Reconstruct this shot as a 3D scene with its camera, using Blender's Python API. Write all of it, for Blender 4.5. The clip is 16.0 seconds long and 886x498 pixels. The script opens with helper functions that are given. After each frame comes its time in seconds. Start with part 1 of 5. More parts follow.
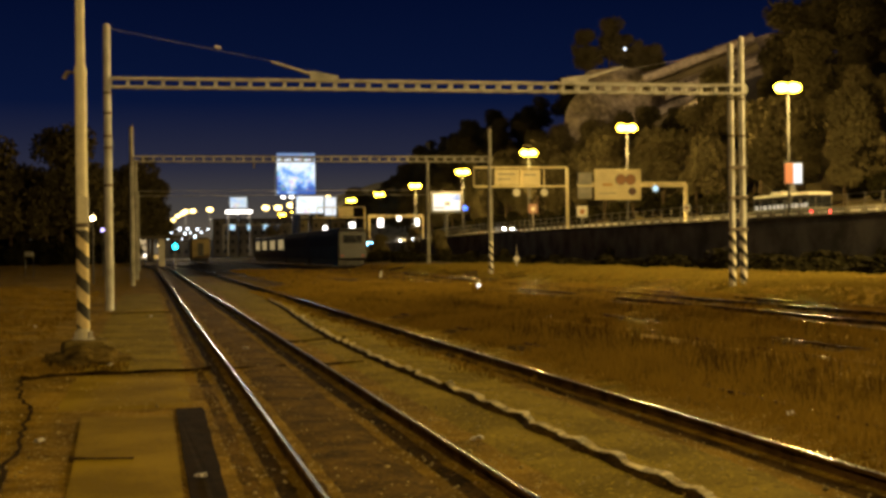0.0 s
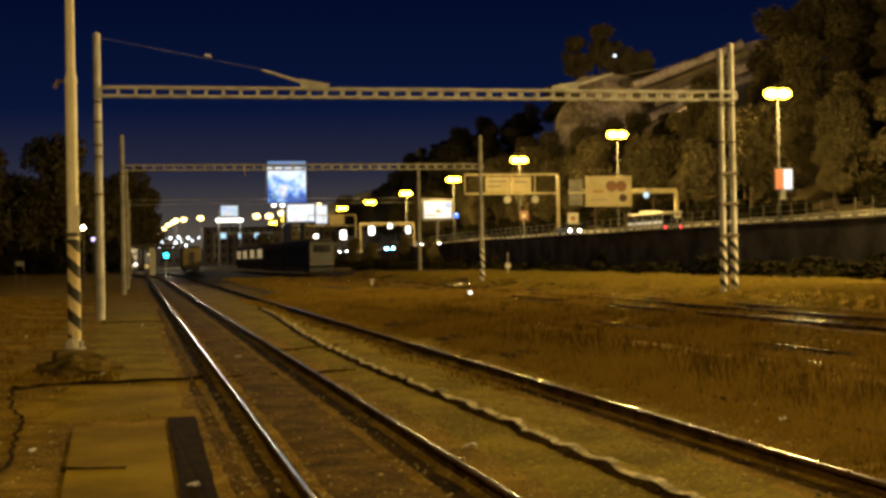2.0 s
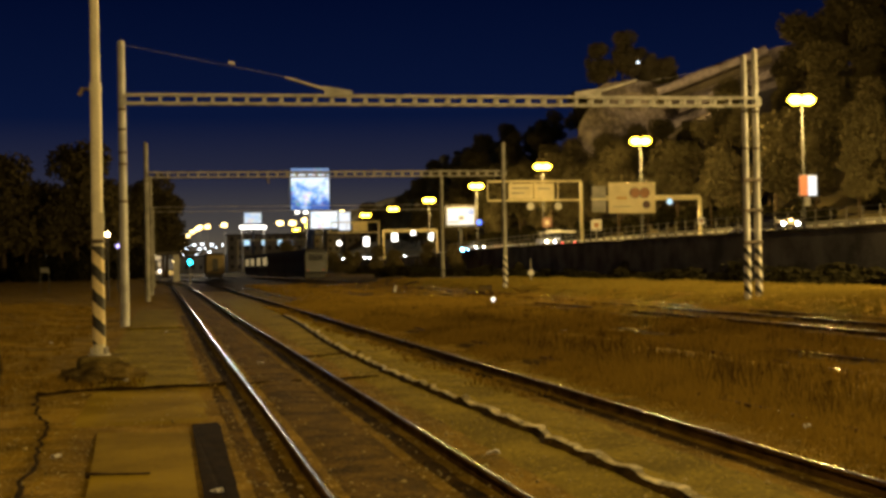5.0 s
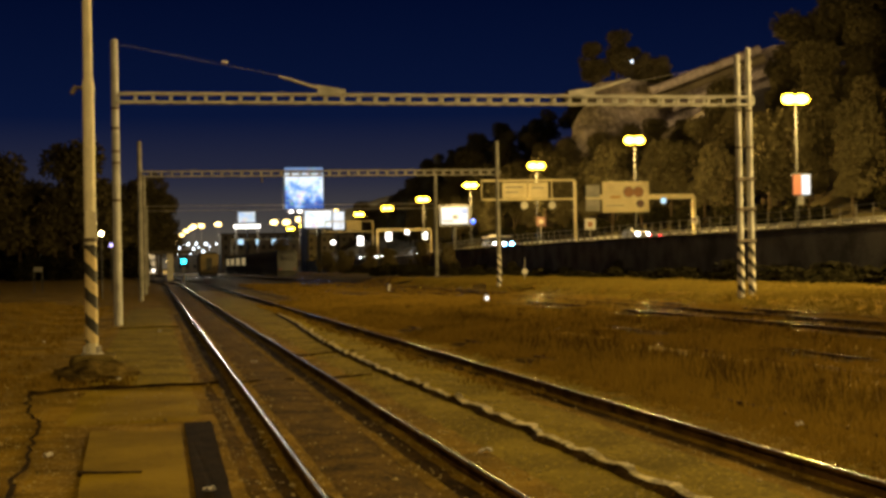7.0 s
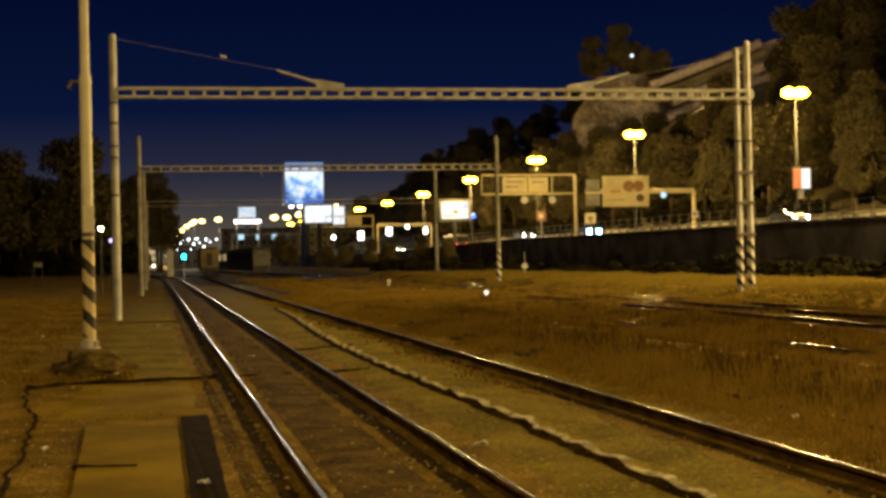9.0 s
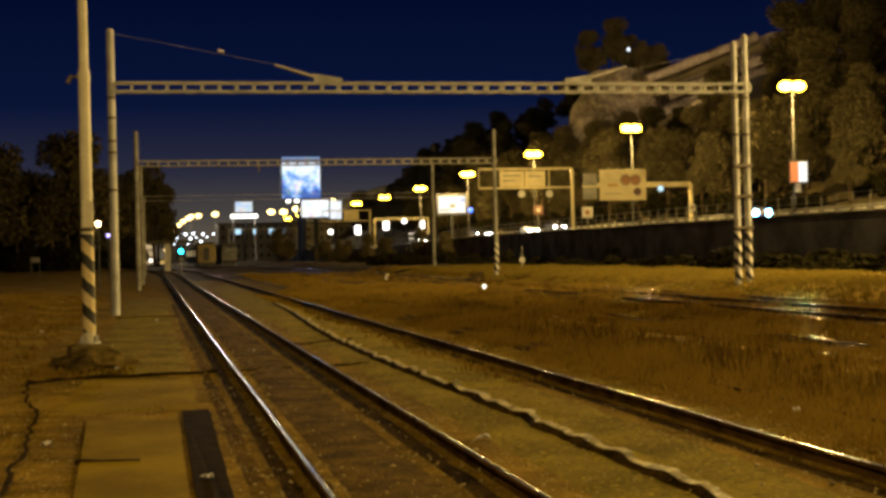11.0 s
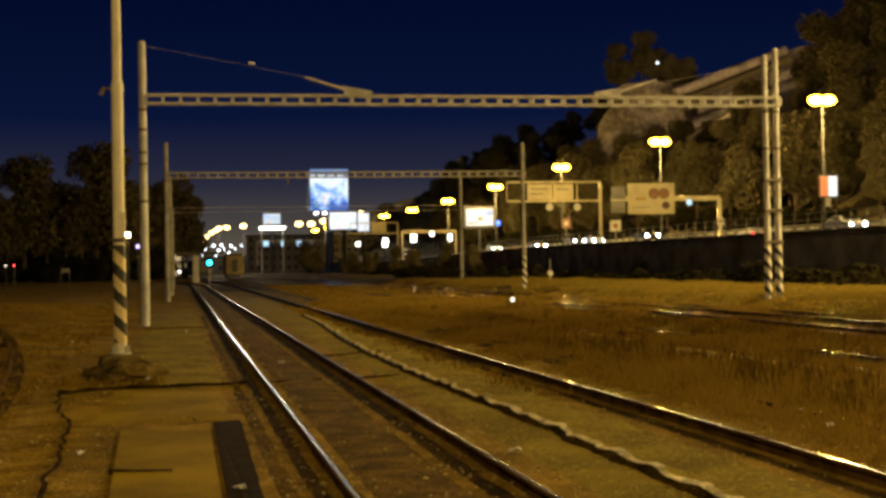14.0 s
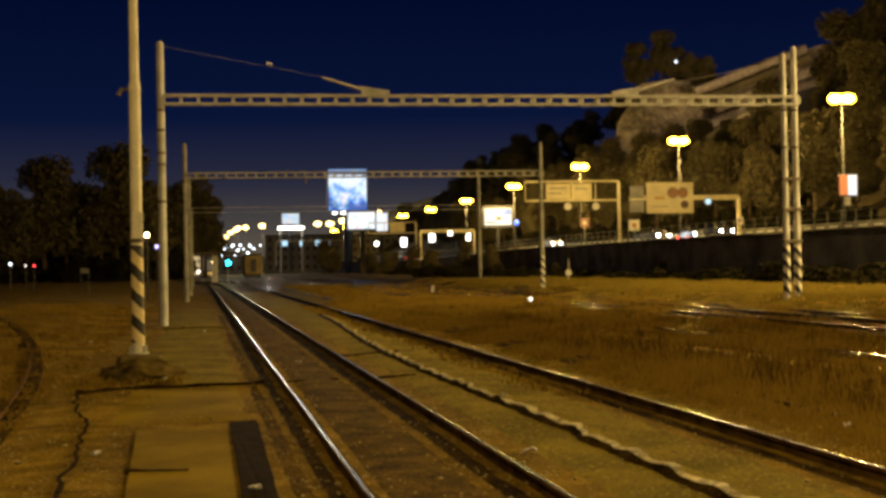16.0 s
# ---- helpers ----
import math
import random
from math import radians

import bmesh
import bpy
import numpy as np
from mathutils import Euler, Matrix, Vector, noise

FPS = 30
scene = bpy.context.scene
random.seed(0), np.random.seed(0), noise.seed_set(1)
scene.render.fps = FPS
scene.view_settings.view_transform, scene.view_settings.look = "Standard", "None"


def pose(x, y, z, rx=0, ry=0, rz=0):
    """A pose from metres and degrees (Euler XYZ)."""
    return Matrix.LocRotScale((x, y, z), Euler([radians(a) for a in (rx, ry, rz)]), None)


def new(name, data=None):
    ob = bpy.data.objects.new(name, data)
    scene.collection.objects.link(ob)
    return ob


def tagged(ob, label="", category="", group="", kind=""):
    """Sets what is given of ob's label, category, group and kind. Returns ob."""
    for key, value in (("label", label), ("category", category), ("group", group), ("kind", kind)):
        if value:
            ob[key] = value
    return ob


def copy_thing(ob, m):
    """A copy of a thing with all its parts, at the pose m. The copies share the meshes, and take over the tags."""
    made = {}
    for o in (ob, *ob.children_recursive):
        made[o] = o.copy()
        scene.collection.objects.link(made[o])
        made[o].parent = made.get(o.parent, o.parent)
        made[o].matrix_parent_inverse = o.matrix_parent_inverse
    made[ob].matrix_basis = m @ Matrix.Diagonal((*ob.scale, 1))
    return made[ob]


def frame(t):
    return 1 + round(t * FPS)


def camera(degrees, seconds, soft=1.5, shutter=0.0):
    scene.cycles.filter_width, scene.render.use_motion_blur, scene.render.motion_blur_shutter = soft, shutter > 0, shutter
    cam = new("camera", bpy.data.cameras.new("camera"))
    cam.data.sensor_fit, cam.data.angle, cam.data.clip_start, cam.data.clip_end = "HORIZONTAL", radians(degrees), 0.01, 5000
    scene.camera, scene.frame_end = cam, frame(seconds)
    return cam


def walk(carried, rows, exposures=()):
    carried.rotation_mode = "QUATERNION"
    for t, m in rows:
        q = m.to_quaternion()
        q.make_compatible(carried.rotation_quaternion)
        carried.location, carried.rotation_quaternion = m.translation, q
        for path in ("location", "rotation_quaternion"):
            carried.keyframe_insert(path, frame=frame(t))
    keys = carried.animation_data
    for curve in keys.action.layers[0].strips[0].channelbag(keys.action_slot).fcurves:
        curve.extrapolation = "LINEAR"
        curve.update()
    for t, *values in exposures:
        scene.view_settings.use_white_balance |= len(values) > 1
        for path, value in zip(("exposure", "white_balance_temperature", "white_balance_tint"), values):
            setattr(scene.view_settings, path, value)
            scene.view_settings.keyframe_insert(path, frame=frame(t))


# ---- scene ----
EYE = 1.821
cam = camera(35.0, 16.0, soft=3.2)
walk(cam, [
    (0, pose(0.002, 0, EYE + 0.022, 90.013, 0.748, -11.964)),
    (0.5, pose(0.008, 0, EYE + 0.017, 90.125, 1.023, -12.160)),
    (1, pose(-0.006, 0, EYE + 0.017, 90.213, 1.128, -12.366)),
    (1.5, pose(0.004, 0, EYE + 0.012, 90.255, 1.223, -12.411)),
    (2, pose(-0.006, 0, EYE + 0.023, 90.311, 1.035, -12.324)),
    (2.5, pose(-0.012, 0, EYE + 0.009, 90.368, 1.072, -11.998)),
    (3, pose(-0.028, 0, EYE + 0.006, 90.371, 1.054, -11.809)),
    (3.5, pose(-0.015, 0, EYE + 0.010, 90.415, 1.032, -11.569)),
    (4, pose(-0.008, 0, EYE + 0.022, 90.556, 1.040, -11.380)),
    (6.5, pose(-0.004, 0, EYE + 0.011, 90.618, 1.055, -11.448)),
    (7, pose(0.013, 0, EYE + 0.008, 90.569, 1.063, -11.625)),
    (7.5, pose(0.022, 0, EYE + 0.007, 90.592, 1.158, -11.566)),
    (8, pose(0.051, 0, EYE + 0.005, 90.633, 1.113, -11.634)),
    (8.5, pose(0.074, 0, EYE - 0.011, 90.508, 1.157, -11.587)),
    (11, pose(0.019, 0, EYE - 0.014, 90.118, 1.316, -11.729)),
    (11.5, pose(0.017, 0, EYE - 0.014, 90.255, 1.175, -11.498)),
    (12, pose(0.009, 0, EYE - 0.014, 90.336, 1.028, -11.302)),
    (12.5, pose(0.015, 0, EYE - 0.018, 90.435, 0.932, -11.133)),
    (13, pose(-0.013, 0, EYE - 0.006, 90.511, 0.948, -10.997)),
    (13.5, pose(-0.022, 0, EYE - 0.013, 90.592, 0.925, -10.781)),
    (14, pose(-0.038, 0, EYE - 0.015, 90.661, 1.006, -10.623)),
    (14.5, pose(-0.035, 0, EYE - 0.015, 90.738, 1.008, -10.357)),
    (15, pose(-0.024, 0, EYE - 0.019, 90.780, 1.030, -10.052)),
    (15.5, pose(-0.024, 0, EYE - 0.016, 90.761, 1.099, -9.946)),
    (16, pose(-0.002, 0, EYE - 0.013, 90.659, 1.087, -9.862)),
])

# ---------------------------------------------------------------- world and lights
world = bpy.data.worlds.new("night_sky")
scene.world = world
world.use_nodes = True
wn, wl = world.node_tree.nodes, world.node_tree.links
w_tc = wn.new("ShaderNodeTexCoord")
w_sep = wn.new("ShaderNodeSeparateXYZ")
w_ramp = wn.new("ShaderNodeValToRGB")
wl.new(w_tc.outputs["Generated"], w_sep.inputs[0])
wl.new(w_sep.outputs["Z"], w_ramp.inputs[0])
w_ramp.color_ramp.elements[0].position, w_ramp.color_ramp.elements[0].color = 0.0, (0.125, 0.098, 0.060, 1)
w_ramp.color_ramp.elements[1].position, w_ramp.color_ramp.elements[1].color = 0.19, (0.0006, 0.0031, 0.0205, 1)
w_mid = w_ramp.color_ramp.elements.new(0.06)
w_mid.color = (0.0200, 0.0215, 0.041, 1)
w_low = w_ramp.color_ramp.elements.new(0.03)
w_low.color = (0.060, 0.053, 0.048, 1)
w_top = w_ramp.color_ramp.elements.new(0.6)
w_top.color = (0.0003, 0.0012, 0.0075, 1)
w_up = w_ramp.color_ramp.elements.new(0.105)
w_up.color = (0.0026, 0.0068, 0.0335, 1)
wl.new(w_ramp.outputs[0], wn["Background"].inputs["Color"])
wn["Background"].inputs["Strength"].default_value = 1.0
scene.view_settings.exposure = 0.08

SODIUM = (1.0, 0.66, 0.19)
YARD = (1.0, 0.67, 0.22)


def lamp(name, at, watts, color=SODIUM, radius=0.4):
    data = bpy.data.lights.new(name, "POINT")
    data.energy, data.color, data.shadow_soft_size = watts, color, radius
    ob = new(name, data)
    ob.location = at
    return ob


# floodlights on yard masts beside and behind the viewer
lamp("yard_floodlight", (-7, -12, 21), 25500, YARD)
lamp("yard_floodlight", (26, -10, 20), 13500, YARD)
lamp("yard_floodlight", (44, 42, 19), 78000, YARD)

# assumed, unseen floodlights at the foot of the crag, and the far end of the road's lighting
lamp("assumed_crag_floodlight", (110, 270, 37), 9500, (1.0, 0.68, 0.36), 0.5)
lamp("assumed_crag_floodlight", (139, 266, 45), 12000, (1.0, 0.68, 0.36), 0.5)
lamp("far_lamp_light", (15.0, 977.0, 16.5), 230000, (1.0, 0.82, 0.55), 1.4)
lamp("far_lamp_light", (16.1, 837.0, 21.0), 230000, (1.0, 0.82, 0.55), 1.4)
lamp("far_lamp_light", (18.7, 717.0, 21.6), 230000, (1.0, 0.82, 0.55), 1.4)
lamp("far_lamp_light", (21.8, 657.0, 21.0), 230000, (1.0, 0.82, 0.55), 1.4)
lamp("far_lamp_light", (26.8, 597.0, 19.9), 230000, (1.0, 0.82, 0.55), 1.4)

lamp("led_screen_light", (44.4, 400.0, 24.2), 6000, (0.45, 0.65, 1.0), 4.0)

# ---------------------------------------------------------------- helpers for materials


def node_mat(name):
    m = bpy.data.materials.new(name)
    m.use_nodes = True
    nt = m.node_tree
    return m, nt.nodes, nt.links, nt.nodes["Principled BSDF"]


def surf(name, dark, light, scale=3.0, fine=40.0, rough=0.8, metal=0.0, bump=0.3, world_space=False, island=0.0, fleck=0.0):
    """Two tones of one surface, mixed by coarse stains and fine grain, with relief."""
    m, n, l, b = node_mat(name)
    if world_space:
        src = n.new("ShaderNodeNewGeometry").outputs["Position"]
    else:
        src = n.new("ShaderNodeTexCoord").outputs["Object"]
    na, nb = n.new("ShaderNodeTexNoise"), n.new("ShaderNodeTexNoise")
    na.inputs["Scale"].default_value, na.inputs["Detail"].default_value = scale, 5
    nb.inputs["Scale"].default_value, nb.inputs["Detail"].default_value = fine, 3
    l.new(src, na.inputs["Vector"])
    l.new(src, nb.inputs["Vector"])
    mx = n.new("ShaderNodeMath")
    mx.operation = "MULTIPLY_ADD"
    l.new(nb.outputs[0], mx.inputs[0])
    mx.inputs[1].default_value = 0.45
    sub = n.new("ShaderNodeMath")
    sub.operation = "SUBTRACT"
    l.new(na.outputs[0], sub.inputs[0])
    sub.inputs[1].default_value = 0.22
    l.new(sub.outputs[0], mx.inputs[2])
    last = mx.outputs[0]
    if island:
        g = n.new("ShaderNodeNewGeometry")
        ma = n.new("ShaderNodeMath")
        ma.operation = "MULTIPLY_ADD"
        l.new(g.outputs["Random Per Island"], ma.inputs[0])
        ma.inputs[1].default_value = island
        l.new(last, ma.inputs[2])
        last = ma.outputs[0]
    r = n.new("ShaderNodeValToRGB")
    r.color_ramp.elements[0].position, r.color_ramp.elements[0].color = 0.34, (*dark, 1)
    r.color_ramp.elements[1].position, r.color_ramp.elements[1].color = 0.64, (*light, 1)
    l.new(last, r.inputs[0])
    tone = r.outputs[0]
    if fleck:
        for sc, lo, hi, c in ((fleck, 0.60, 0.70, tuple(min(v * 1.9, 0.8) for v in light)), (fleck * 0.55, 0.62, 0.72, tuple(v * 0.45 for v in dark))):
            nf = n.new("ShaderNodeTexNoise")
            nf.inputs["Scale"].default_value, nf.inputs["Detail"].default_value = sc, 2
            l.new(src, nf.inputs["Vector"])
            mr = n.new("ShaderNodeMapRange")
            mr.inputs["From Min"].default_value, mr.inputs["From Max"].default_value = lo, hi
            l.new(nf.outputs[0], mr.inputs["Value"])
            fm = n.new("ShaderNodeMixRGB")
            l.new(mr.outputs[0], fm.inputs[0])
            l.new(tone, fm.inputs[1])
            fm.inputs[2].default_value = (*c, 1)
            tone = fm.outputs[0]
    l.new(tone, b.inputs["Base Color"])
    b.inputs["Metallic"].default_value = metal
    rr = n.new("ShaderNodeMapRange")
    rr.inputs["To Min"].default_value, rr.inputs["To Max"].default_value = max(rough - 0.12, 0.05), min(rough + 0.12, 1)
    l.new(nb.outputs[0], rr.inputs["Value"])
    l.new(rr.outputs[0], b.inputs["Roughness"])
    if rough > 0.84:
        b.inputs["Specular IOR Level"].default_value = 0.02
    if bump:
        bp = n.new("ShaderNodeBump")
        bp.inputs["Strength"].default_value = bump
        bp.inputs["Distance"].default_value = 0.03
        l.new(nb.outputs[0], bp.inputs["Height"])
        l.new(bp.outputs[0], b.inputs["Normal"])
    return m


def glow(name, color, strength):
    m, n, l, b = node_mat(name)
    b.inputs["Base Color"].default_value = (*[0.08 * v for v in color], 1)
    b.inputs["Emission Color"].default_value = (*color, 1)
    b.inputs["Emission Strength"].default_value = strength
    return m


def stripes(name, a, c, pitch, slant):
    """Slanting bands of warning paint, worn."""
    m, n, l, b = node_mat(name)
    tc, sp = n.new("ShaderNodeTexCoord"), n.new("ShaderNodeSeparateXYZ")
    l.new(tc.outputs["Object"], sp.inputs[0])
    ma = n.new("ShaderNodeMath")
    ma.operation = "MULTIPLY_ADD"
    l.new(sp.outputs["X"], ma.inputs[0])
    ma.inputs[1].default_value = slant
    l.new(sp.outputs["Z"], ma.inputs[2])
    nz = n.new("ShaderNodeTexNoise")
    nz.inputs["Scale"].default_value = 9
    l.new(tc.outputs["Object"], nz.inputs["Vector"])
    wob = n.new("ShaderNodeMath")
    wob.operation = "MULTIPLY_ADD"
    l.new(nz.outputs[0], wob.inputs[0])
    wob.inputs[1].default_value = 0.05
    l.new(ma.outputs[0], wob.inputs[2])
    dv = n.new("ShaderNodeMath")
    dv.operation = "DIVIDE"
    l.new(wob.outputs[0], dv.inputs[0])
    dv.inputs[1].default_value = pitch
    fr = n.new("ShaderNodeMath")
    fr.operation = "FRACT"
    l.new(dv.outputs[0], fr.inputs[0])
    r = n.new("ShaderNodeValToRGB")
    r.color_ramp.elements[0].position, r.color_ramp.elements[0].color = 0.47, (*a, 1)
    r.color_ramp.elements[1].position, r.color_ramp.elements[1].color = 0.50, (*c, 1)
    l.new(fr.outputs[0], r.inputs[0])
    mixc = n.new("ShaderNodeMixRGB")
    mixc.blend_type = "MULTIPLY"
    mixc.inputs[0].default_value = 0.5
    l.new(r.outputs[0], mixc.inputs[1])
    l.new(nz.outputs[0], mixc.inputs[2])
    l.new(mixc.outputs[0], b.inputs["Base Color"])
    b.inputs["Roughness"].default_value = 0.6
    return m


def screen_mat(name, a, c, d, scale, strength):
    """A lit advertising display: a dark foot, a pale top and coloured figures between."""
    m, n, l, b = node_mat(name)
    tc = n.new("ShaderNodeTexCoord")
    sp = n.new("ShaderNodeSeparateXYZ")
    l.new(tc.outputs["Object"], sp.inputs[0])
    nz = n.new("ShaderNodeTexNoise")
    nz.inputs["Scale"].default_value, nz.inputs["Detail"].default_value = scale, 3
    l.new(tc.outputs["Object"], nz.inputs["Vector"])
    up = n.new("ShaderNodeMath")
    up.operation = "MULTIPLY_ADD"
    l.new(sp.outputs["Z"], up.inputs[0])
    up.inputs[1].default_value = 0.035
    l.new(nz.outputs[0], up.inputs[2])
    r = n.new("ShaderNodeValToRGB")
    r.color_ramp.elements[0].position, r.color_ramp.elements[0].color = 0.34, (*a, 1)
    r.color_ramp.elements[1].position, r.color_ramp.elements[1].color = 0.58, (*d, 1)
    e = r.color_ramp.elements.new(0.44)
    e.color = (*c, 1)
    l.new(up.outputs[0], r.inputs[0])
    vo = n.new("ShaderNodeTexVoronoi")
    vo.inputs["Scale"].default_value = scale * 3.2
    l.new(tc.outputs["Object"], vo.inputs["Vector"])
    pick = n.new("ShaderNodeMath")
    pick.operation = "GREATER_THAN"
    pick.inputs[1].default_value = 0.56
    nb = n.new("ShaderNodeTexNoise")
    nb.inputs["Scale"].default_value = scale * 1.6
    l.new(tc.outputs["Object"], nb.inputs["Vector"])
    l.new(nb.outputs[0], pick.inputs[0])
    soft_ = n.new("ShaderNodeMath")
    soft_.operation = "MULTIPLY"
    soft_.inputs[1].default_value = 0.32
    l.new(pick.outputs[0], soft_.inputs[0])
    mix = n.new("ShaderNodeMixRGB")
    l.new(soft_.outputs[0], mix.inputs[0])
    l.new(r.outputs[0], mix.inputs[1])
    l.new(vo.outputs["Color"], mix.inputs[2])
    b.inputs["Base Color"].default_value = (0.02, 0.02, 0.02, 1)
    l.new(mix.outputs[0], b.inputs["Emission Color"])
    b.inputs["Emission Strength"].default_value = strength
    return m


def ground_mat():
    """Trodden earth, oil-stained ballast fines and dry litter."""
    m, n, l, b = node_mat("yard_ground")
    pos = n.new("ShaderNodeNewGeometry").outputs["Position"]
    noises = []
    for s, d in ((0.35, 4), (2.2, 5), (26.0, 3), (22.0, 2)):
        t = n.new("ShaderNodeTexNoise")
        t.inputs["Scale"].default_value, t.inputs["Detail"].default_value = s, d
        l.new(pos, t.inputs["Vector"])
        noises.append(t.outputs[0])
    base = n.new("ShaderNodeValToRGB")
    base.color_ramp.elements[0].position, base.color_ramp.elements[0].color = 0.38, (0.075, 0.046, 0.004, 1)
    base.color_ramp.elements[1].position, base.color_ramp.elements[1].color = 0.62, (0.215, 0.136, 0.014, 1)
    add = n.new("ShaderNodeMath")
    add.operation = "MULTIPLY_ADD"
    l.new(noises[1], add.inputs[0])
    add.inputs[1].default_value = 0.55
    half = n.new("ShaderNodeMath")
    half.operation = "MULTIPLY"
    l.new(noises[0], half.inputs[0])
    half.inputs[1].default_value = 0.45
    l.new(half.outputs[0], add.inputs[2])
    l.new(add.outputs[0], base.inputs[0])
    grit = n.new("ShaderNodeMixRGB")
    grit.blend_type = "OVERLAY"
    grit.inputs[0].default_value = 0.5
    l.new(base.outputs[0], grit.inputs[1])
    l.new(noises[2], grit.inputs[2])
    fleck = n.new("ShaderNodeValToRGB")
    fleck.color_ramp.elements[0].position = 0.62
    fleck.color_ramp.elements[1].position = 0.70
    l.new(noises[3], fleck.inputs[0])
    mix = n.new("ShaderNodeMixRGB")
    l.new(fleck.outputs[0], mix.inputs[0])
    l.new(grit.outputs[0], mix.inputs[1])
    mix.inputs[2].default_value = (0.45, 0.38, 0.16, 1)
    l.new(mix.outputs[0], b.inputs["Base Color"])
    b.inputs["Roughness"].default_value = 0.95
    b.inputs["Specular IOR Level"].default_value = 0.02
    bp = n.new("ShaderNodeBump")
    bp.inputs["Strength"].default_value, bp.inputs["Distance"].default_value = 0.7, 0.04
    l.new(noises[2], bp.inputs["Height"])
    l.new(bp.outputs[0], b.inputs["Normal"])
    return m


M_GROUND = ground_mat()
M_PATH = surf("worn_concrete", (0.120, 0.081, 0.006), (0.215, 0.150, 0.012), 0.7, 30, 0.9, bump=0.35, world_space=True)
M_PATCH = surf("trodden_sand", (0.090, 0.068, 0.006), (0.190, 0.143, 0.015), 0.9, 24, 0.95, bump=0.5, world_space=True, fleck=20)
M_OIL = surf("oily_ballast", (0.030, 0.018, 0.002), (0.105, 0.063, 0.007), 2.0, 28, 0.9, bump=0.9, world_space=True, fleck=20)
# Oily ballast tone, lowered further to carry shade beside rails and raised edges.
M_OILSHADE = surf("oil_shade_ballast", (0.014, 0.0085, 0.0014), (0.060, 0.036, 0.006), 1.6, 30, 0.95, bump=0.9, world_space=True, fleck=20)
M_MOUND = surf("heaped_dark_earth", (0.03, 0.021, 0.006), (0.125, 0.088, 0.024), 3, 30, 0.95, bump=1.0)
M_SLOT = surf("dark_drain_grating", (0.006, 0.0036, 0.0008), (0.018, 0.010, 0.002), 5, 40, 0.9)
M_CRACK = surf("dark_crack", (0.009, 0.0055, 0.0012), (0.032, 0.020, 0.005), 5, 40, 0.95)
M_RAILHEAD = surf("polished_rail_steel", (0.62, 0.60, 0.58), (0.85, 0.83, 0.80), 1.5, 60, 0.27, 1.0, 0.03, world_space=True)
M_RAILOLD = surf("dull_rail_steel", (0.45, 0.38, 0.28), (1.0, 0.97, 0.92), 0.6, 30, 0.22, 1.0, 0.1, world_space=True)
M_RAILWEB = surf("rusty_rail_web", (0.032, 0.018, 0.005), (0.11, 0.062, 0.016), 3, 40, 0.85, bump=0.4, world_space=True)
M_MAST = surf("spun_concrete", (0.30, 0.30, 0.28), (0.52, 0.52, 0.50), 1.2, 30, 0.85, bump=0.25)
M_POLE = surf("cream_painted_steel", (0.44, 0.41, 0.29), (0.62, 0.58, 0.43), 1.1, 25, 0.6, bump=0.1)
M_RING = surf("dark_steel_collar", (0.06, 0.05, 0.04), (0.16, 0.13, 0.10), 5, 40, 0.6, 0.4)
M_TRUSS = surf("galvanised_truss_steel", (0.22, 0.215, 0.19), (0.38, 0.375, 0.34), 2, 30, 0.55, 0.2, 0.1)
# Darker truss and mast tones that stand for haze and weaker light far off.
M_TRUSS_DIM = surf("dimmed_truss_steel", (0.14, 0.132, 0.108), (0.25, 0.235, 0.195), 2, 30, 0.7, 0.1, 0.1)
M_MAST_DIM = surf("dimmed_spun_concrete", (0.16, 0.155, 0.135), (0.30, 0.29, 0.26), 1.2, 30, 0.9, bump=0.25)
M_STEEL = surf("galvanised_steel", (0.28, 0.27, 0.25), (0.48, 0.46, 0.43), 2, 40, 0.5, 0.4, 0.1)
M_LAMPPOST = surf("dull_grey_lamp_post", (0.015, 0.015, 0.015), (0.026, 0.026, 0.026), 2, 40, 0.7, 0.0, 0.1)
M_STRIPE_Y = stripes("black_yellow_bands", (0.02, 0.018, 0.014), (0.72, 0.58, 0.30), 0.48, 0.95)
M_STRIPE_W = stripes("black_white_bands", (0.02, 0.018, 0.014), (0.85, 0.80, 0.70), 0.48, 1.1)
M_CONC = surf("mossy_cast_concrete", (0.055, 0.040, 0.012), (0.15, 0.115, 0.036), 2, 25, 0.9, bump=0.5)
M_DUCT = surf("torn_pale_asphalt", (0.14, 0.11, 0.035), (0.72, 0.62, 0.34), 2.6, 24, 0.5, 0.0, 0.8, world_space=True, fleck=14)
M_STONE = surf("ballast_stones", (0.06, 0.045, 0.014), (0.34, 0.275, 0.12), 0.8, 30, 0.9, bump=0.2, world_space=True, island=0.5)
M_GRASS = surf("dry_grass", (0.048, 0.029, 0.004), (0.19, 0.121, 0.018), 0.35, 5, 0.9, bump=0, world_space=True, island=0.24)
M_WEED = surf("withered_weeds", (0.014, 0.009, 0.002), (0.070, 0.043, 0.009), 0.8, 6, 0.9, bump=0, world_space=True, island=0.3)
M_BANK = surf("bank_grass", (0.045, 0.033, 0.006), (0.175, 0.128, 0.022), 0.3, 5, 0.9, bump=0, world_space=True, island=0.36)
# Concrete tone lowered because little light reaches the wall.
M_WALL = surf("dim_retaining_wall", (0.075, 0.072, 0.066), (0.20, 0.19, 0.17), 0.35, 9, 0.95, bump=0.6, world_space=True)
M_PARAPET = surf("weathered_parapet", (0.04, 0.037, 0.030), (0.095, 0.086, 0.07), 0.6, 12, 0.85, bump=0.3, world_space=True)
M_ROAD = surf("road_asphalt", (0.035, 0.034, 0.033), (0.07, 0.068, 0.064), 0.8, 20, 0.7, bump=0.2, world_space=True)
